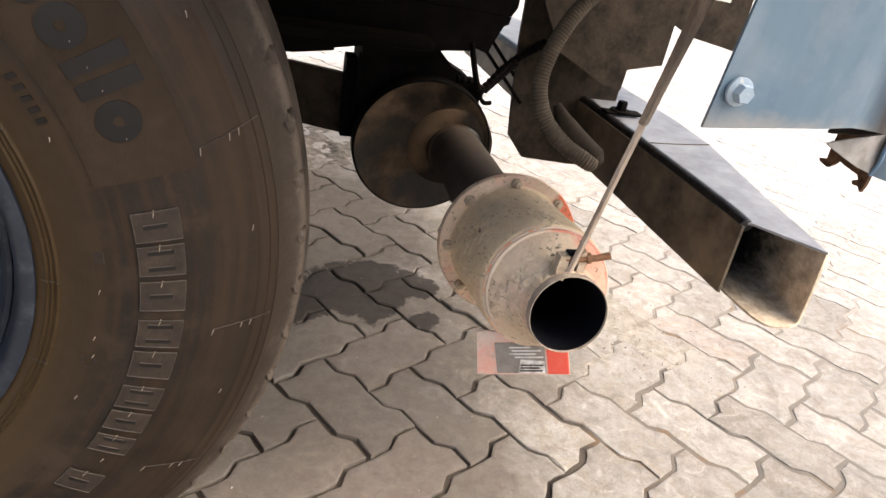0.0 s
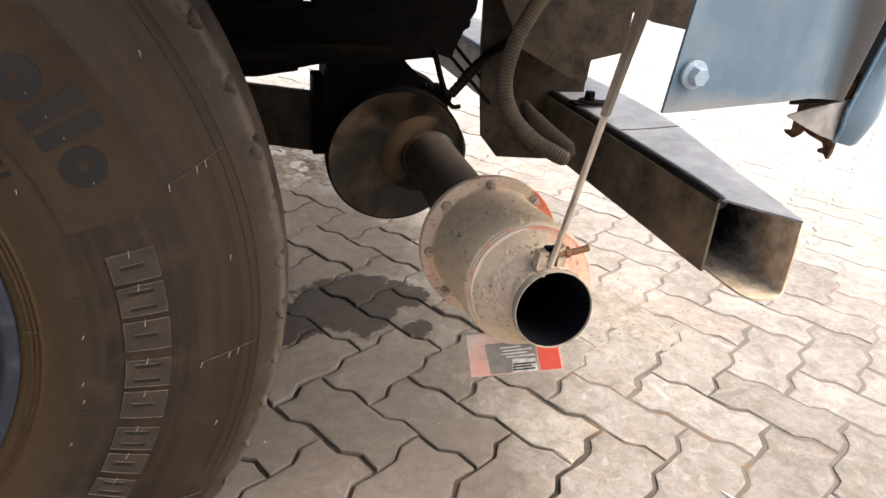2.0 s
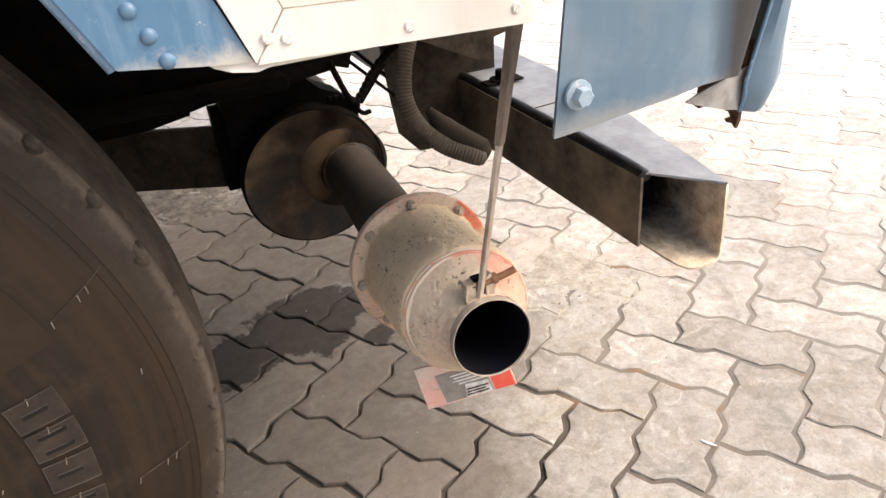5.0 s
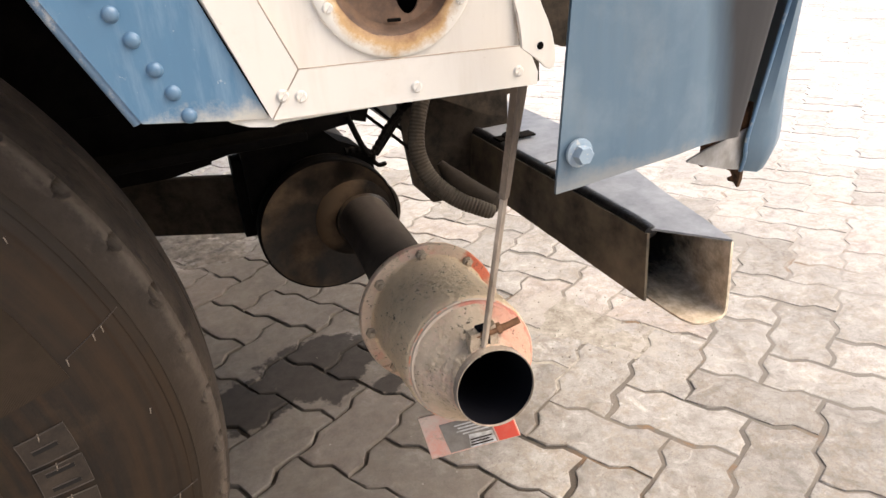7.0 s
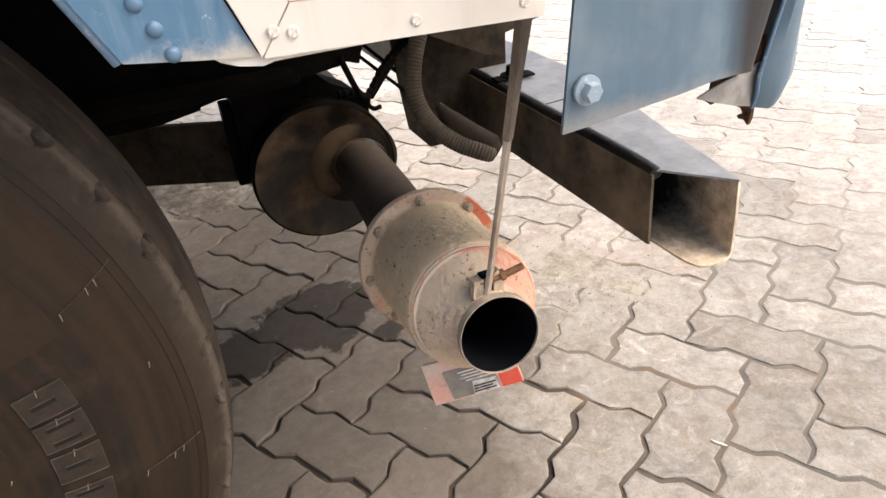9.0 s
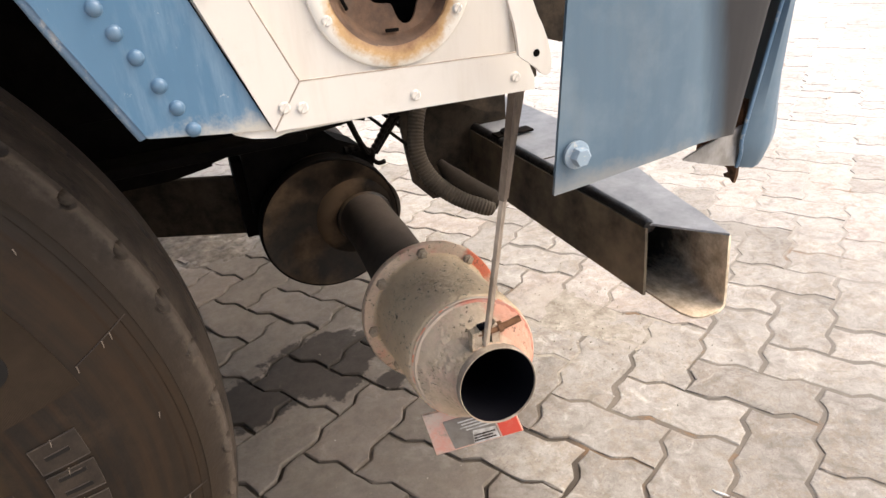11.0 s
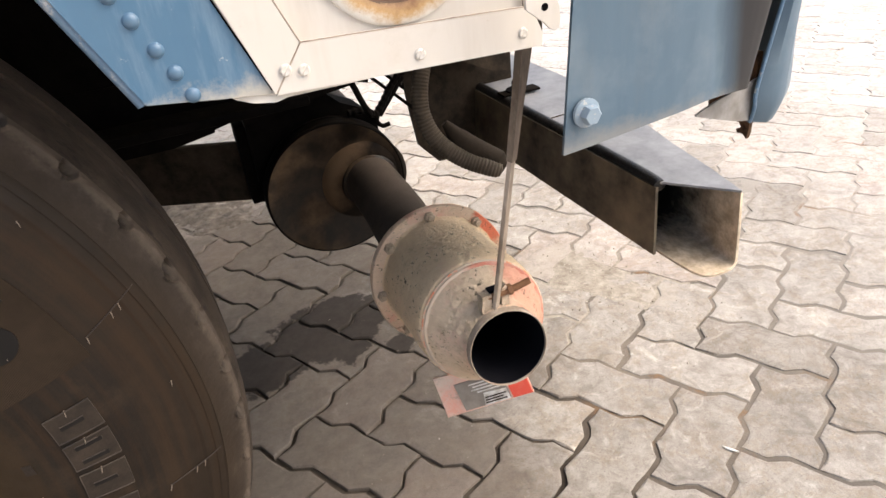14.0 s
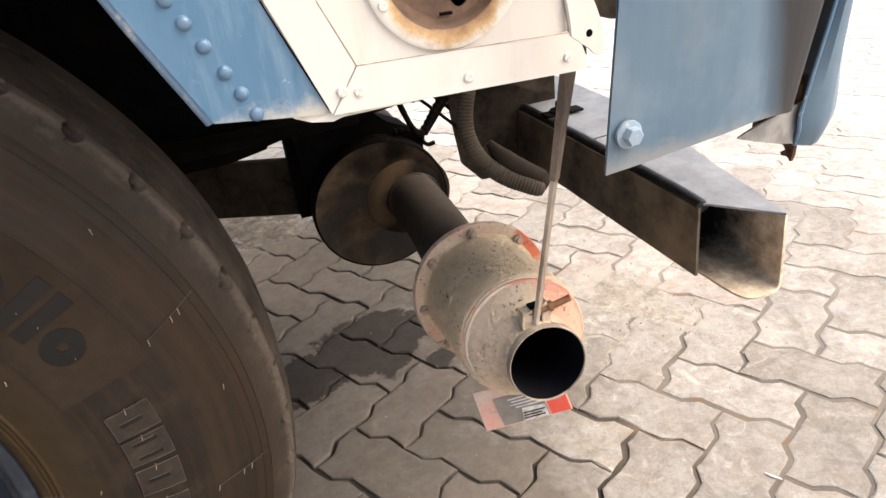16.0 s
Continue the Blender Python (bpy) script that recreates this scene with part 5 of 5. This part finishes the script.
part("outlet", crust(lathe([(0.0403, 0.20), (0.0403, 0.001), (0.0406, 0.0), (0.0412, 0.0), (0.0416, 0.001), (0.0417, 0.008), (0.0418, 0.016), (0.0415, 0.028)], AM, 120), 0.0006, 120), M_STRAP, arrestor)
part("outlet_lining", lathe([(0.0401, 0.0025), (0.0398, 0.19), (0.0, 0.19)], AM, 48), M_SOOT, arrestor, "soot-black outlet bore")
RB = Vector((0.470, 0.690, 0.496))
RT = Vector((0.494, 0.655, 0.765))
rod = part("hanger_strap", box(-0.0042, 0.0042, -0.0022, 0.0022, 0, (RT - RB).length, 0.0008, frame_along(RB, RT)), M_STRAP, arrestor, "flat dirty steel hanger strap")
bm = box(0.4560, 0.4662, 0.690, 0.701, 0.488, 0.5125)
bmesh.ops.subdivide_edges(bm, edges=bm.edges[:], cuts=5, use_grid_fill=True)
part("clamp_lug", crust(bm, 0.0085, 190, 1.0), M_BOLT, arrestor)
part("clamp_lug", crust(plate([(0.4775, 0.490), (0.4850, 0.490), (0.4860, 0.508), (0.4825, 0.519), (0.4780, 0.515)], 0.010, at_y(0.690), 0.001), 0.002, 120, 4.0), M_BOLT, arrestor)
part("strap_bracket", plate([(-0.0043, 0.165), (0.0043, 0.165), (0.0062, 0.215), (0.0098, 0.255), (0.0105, 0.276), (-0.0095, 0.276), (-0.0085, 0.255), (-0.0058, 0.215)], 0.0060, frame_along(RB, RT) @ at_y(-0.0030), 0.0008), M_STRAP_TOP, rod, "dirty brown steel bracket above the strap")
# dark block stands in for the shade in the gap between the lugs
part("clamp_slot", box(0.4655, 0.4780, 0.6925, 0.701, 0.488, 0.515), M_SOOT, arrestor)
part("clamp_pin", tube([(0.462, 0.694, 0.508), (0.490, 0.690, 0.511), (0.508, 0.687, 0.5165)], 0.0036, 14, 3), M_RUST, arrestor)
part("clamp_nut", hexagon(frame_along((0.4850, 0.691, 0.5105), (0.508, 0.687, 0.5165)), 0.0058, 0.005), M_RUST, arrestor)
PL = Vector((0.423, 0.741, 0.323))
PR = Vector((0.513, 0.696, 0.357))
ex = (PR - PL).normalized()
ez = (Vector((0, 0.15, 1)) - ex * ex.dot(Vector((0, 0.15, 1)))).normalized()
LM = Matrix((( *ex, 0), (*ez.cross(ex), 0), (*ez, 0), (0, 0, 0, 1))).transposed()
LM = Matrix.Translation(PL) @ LM
W = (PR - PL).length
label_plate = part("label_plate", plate([(0, 0), (W, 0), (W, 0.05), (0.005, 0.055)], 0.003, LM, 0.0006), M_PLATE, arrestor, "hanging data plate with red and silver label")
part("foil_label", plate([(0.024, 0.002), (W - 0.026, 0.002), (W - 0.026, 0.040), (0.024, 0.040)], 0.0006, LM @ at_y(-0.0007)), M_FOIL, label_plate)
part("red_patch", plate([(W - 0.024, 0.001), (W - 0.001, 0.001), (W - 0.001, 0.045), (W - 0.024, 0.045)], 0.0006, LM @ at_y(-0.0007)), M_RED, label_plate)
part("print_panel", plate([(W - 0.058, 0.002), (W - 0.027, 0.002), (W - 0.027, 0.017), (W - 0.054, 0.019)], 0.0004, LM @ at_y(-0.0012)), M_PRINT, label_plate, "worn white print panel")
for k, (x0, x1, z) in enumerate(((0.056, 0.030, 0.0045), (0.055, 0.033, 0.0080), (0.054, 0.029, 0.0115), (0.060, 0.028, 0.0215), (0.066, 0.036, 0.0255), (0.063, 0.030, 0.0295), (0.066, 0.041, 0.0335))):
    part("print_bar", plate([(W - x0, z), (W - x1, z), (W - x1, z + 0.0016), (W - x0, z + 0.0016)], 0.0004, LM @ at_y(-0.0017)), M_BRACKET if k < 3 else M_PRINT, label_plate)

# ---- small things on the ground ----
def crumbs(n, seed, cx, cy, sx, sy, size):
    """Loose grit: many small uneven lumps lying on the blocks."""
    rnd, verts, faces = random.Random(seed), [], []
    for k in range(n):
        x, y = rnd.gauss(cx, sx), rnd.gauss(cy, sy)
        r, b = size * rnd.uniform(0.4, 1.0) ** 2, len(verts)
        for dx, dy, dz in ((1, 0, 0), (-0.5, 0.87, 0), (-0.5, -0.87, 0), (0.3, 0.3, 1), (-0.3, 0.1, 0.8)):
            verts.append((x + r * (dx + rnd.uniform(-0.3, 0.3)), y + r * (dy + rnd.uniform(-0.3, 0.3)), 0.0005 + r * 0.9 * dz))
        faces += [(b, b + 1, b + 4), (b + 1, b + 2, b + 4), (b + 2, b, b + 3), (b, b + 4, b + 3), (b + 4, b + 2, b + 3)]
    me = bpy.data.meshes.new("grit")
    me.from_pydata(verts, [], faces)
    me.materials.append(M_GRIT)
    return tagged(new("grit", me), "loose pale grit scattered on the paving blocks", "grit", kind="stuff")


def smear(name, cx, cy, sx, sy, height, seed, label):
    """Hardened mortar trodden into the paving: ragged low ridges that run out into the blocks."""
    bm = bmesh.new()
    bmesh.ops.create_grid(bm, x_segments=130, y_segments=110, size=1)
    for v in bm.verts:
        u, w = v.co.x, v.co.y
        x, y = cx + sx * u, cy + sy * w
        fade = max(0.0, 1.0 - (u * u + w * w) ** 0.5)
        f = noise.fractal((x * 9 + seed, y * 9, 0.3), 1.0, 2.1, 5) + 0.6 * abs(noise.noise((x * 26, y * 26, seed)))
        v.co = Vector((x, y, -0.0030 + height * (min(1.0, 1.6 * fade) * (0.55 + 0.75 * f)) + 0.0008 * noise.noise((x * 140, y * 140, seed)) * fade))
    return tagged(part(name, bm, M_MORTAR), label, "mortar", kind="stuff")


smear("mortar", 1.03, 1.27, 0.20, 0.19, 0.0050, 2.0, "hardened sandy mortar trodden into the paving joints")
crumbs(260, 4, 1.04, 1.27, 0.10, 0.12, 0.0034)
crumbs(90, 5, 0.62, 0.95, 0.30, 0.22, 0.0022)

chip = tagged(part("paper_chip", tube([(0.8985, 0.7590, 0.0022), (0.9010, 0.7515, 0.0026), (0.9058, 0.7440, 0.0030), (0.9125, 0.7365, 0.0024)], lambda u: 0.0019 * (1 - 0.7 * abs(2 * u - 1) ** 3), 8, 5), M_PAPER), "curved white chip lying on a paving block", "litter")

# ---- paving blocks, last ----
rng = random.Random(5)
origin_of = lambda i, j: PO + PA * i + PB * j
near = []
for i in range(-60, 90):
    for j in range(-60, 90):
        m4 = (i - j) % 4
        if m4 == 0:
            di, dj = 2, 1
        elif m4 == 3:
            di, dj = 1, 2
        else:
            continue
        p = origin_of(i, j) + PA * di / 2 + PB * dj / 2
        if not (-4.4 < p.x < 7.0 and -1.5 < p.y < 7.5):
            continue
        near.append(((p - Vector((0.75, 1.25, 0))).length, i, j, di, dj, p))
near.sort(key=lambda r: r[0])
meshes = {}
for kind in ((2, 1), (1, 2)):
    for variant in range(4):
        bm = bmesh.new()
        out = paver_outline(0, 0, *kind)
        cen = PA * kind[0] / 2 + PB * kind[1] / 2
        paver_bmesh(bm, out, cen, 0.0, random.Random(variant + 7 * kind[0]))
        bmesh.ops.recalc_face_normals(bm, faces=bm.faces)
        me = bpy.data.meshes.new("paving_block")
        bm.to_mesh(me)
        bm.free()
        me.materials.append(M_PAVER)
        meshes[kind, variant] = me
paving = tagged(new("paving"), "weathered grey zigzag concrete paving laid in herringbone", "paving", kind="structure")
for d, i, j, di, dj, p in near[:300]:
    ob = new("paving_block", meshes[(di, dj), rng.randrange(4)])
    ob.location = (p.x + rng.uniform(-0.0016, 0.0016), p.y + rng.uniform(-0.0016, 0.0016), rng.uniform(-0.0012, 0.0012))
    ob.rotation_euler = (rng.uniform(-0.006, 0.006), rng.uniform(-0.006, 0.006), rng.uniform(-0.014, 0.014))
    ob.parent = paving
verts, faces = [], []
for d, i, j, di, dj, p in near[300:]:
    me = meshes[(di, dj), rng.randrange(4)]
    base, lift = len(verts), rng.uniform(-0.002, 0.002)
    for v in me.vertices:
        verts.append((v.co.x + p.x, v.co.y + p.y, v.co.z + lift))
    for f in me.polygons:
        faces.append([base + q for q in f.vertices])
me = bpy.data.meshes.new("far_paving_blocks")
me.from_pydata(verts, [], faces)
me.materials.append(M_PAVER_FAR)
far = new("far_paving_blocks", me)
far.parent = paving
tagged(far, kind="stuff")
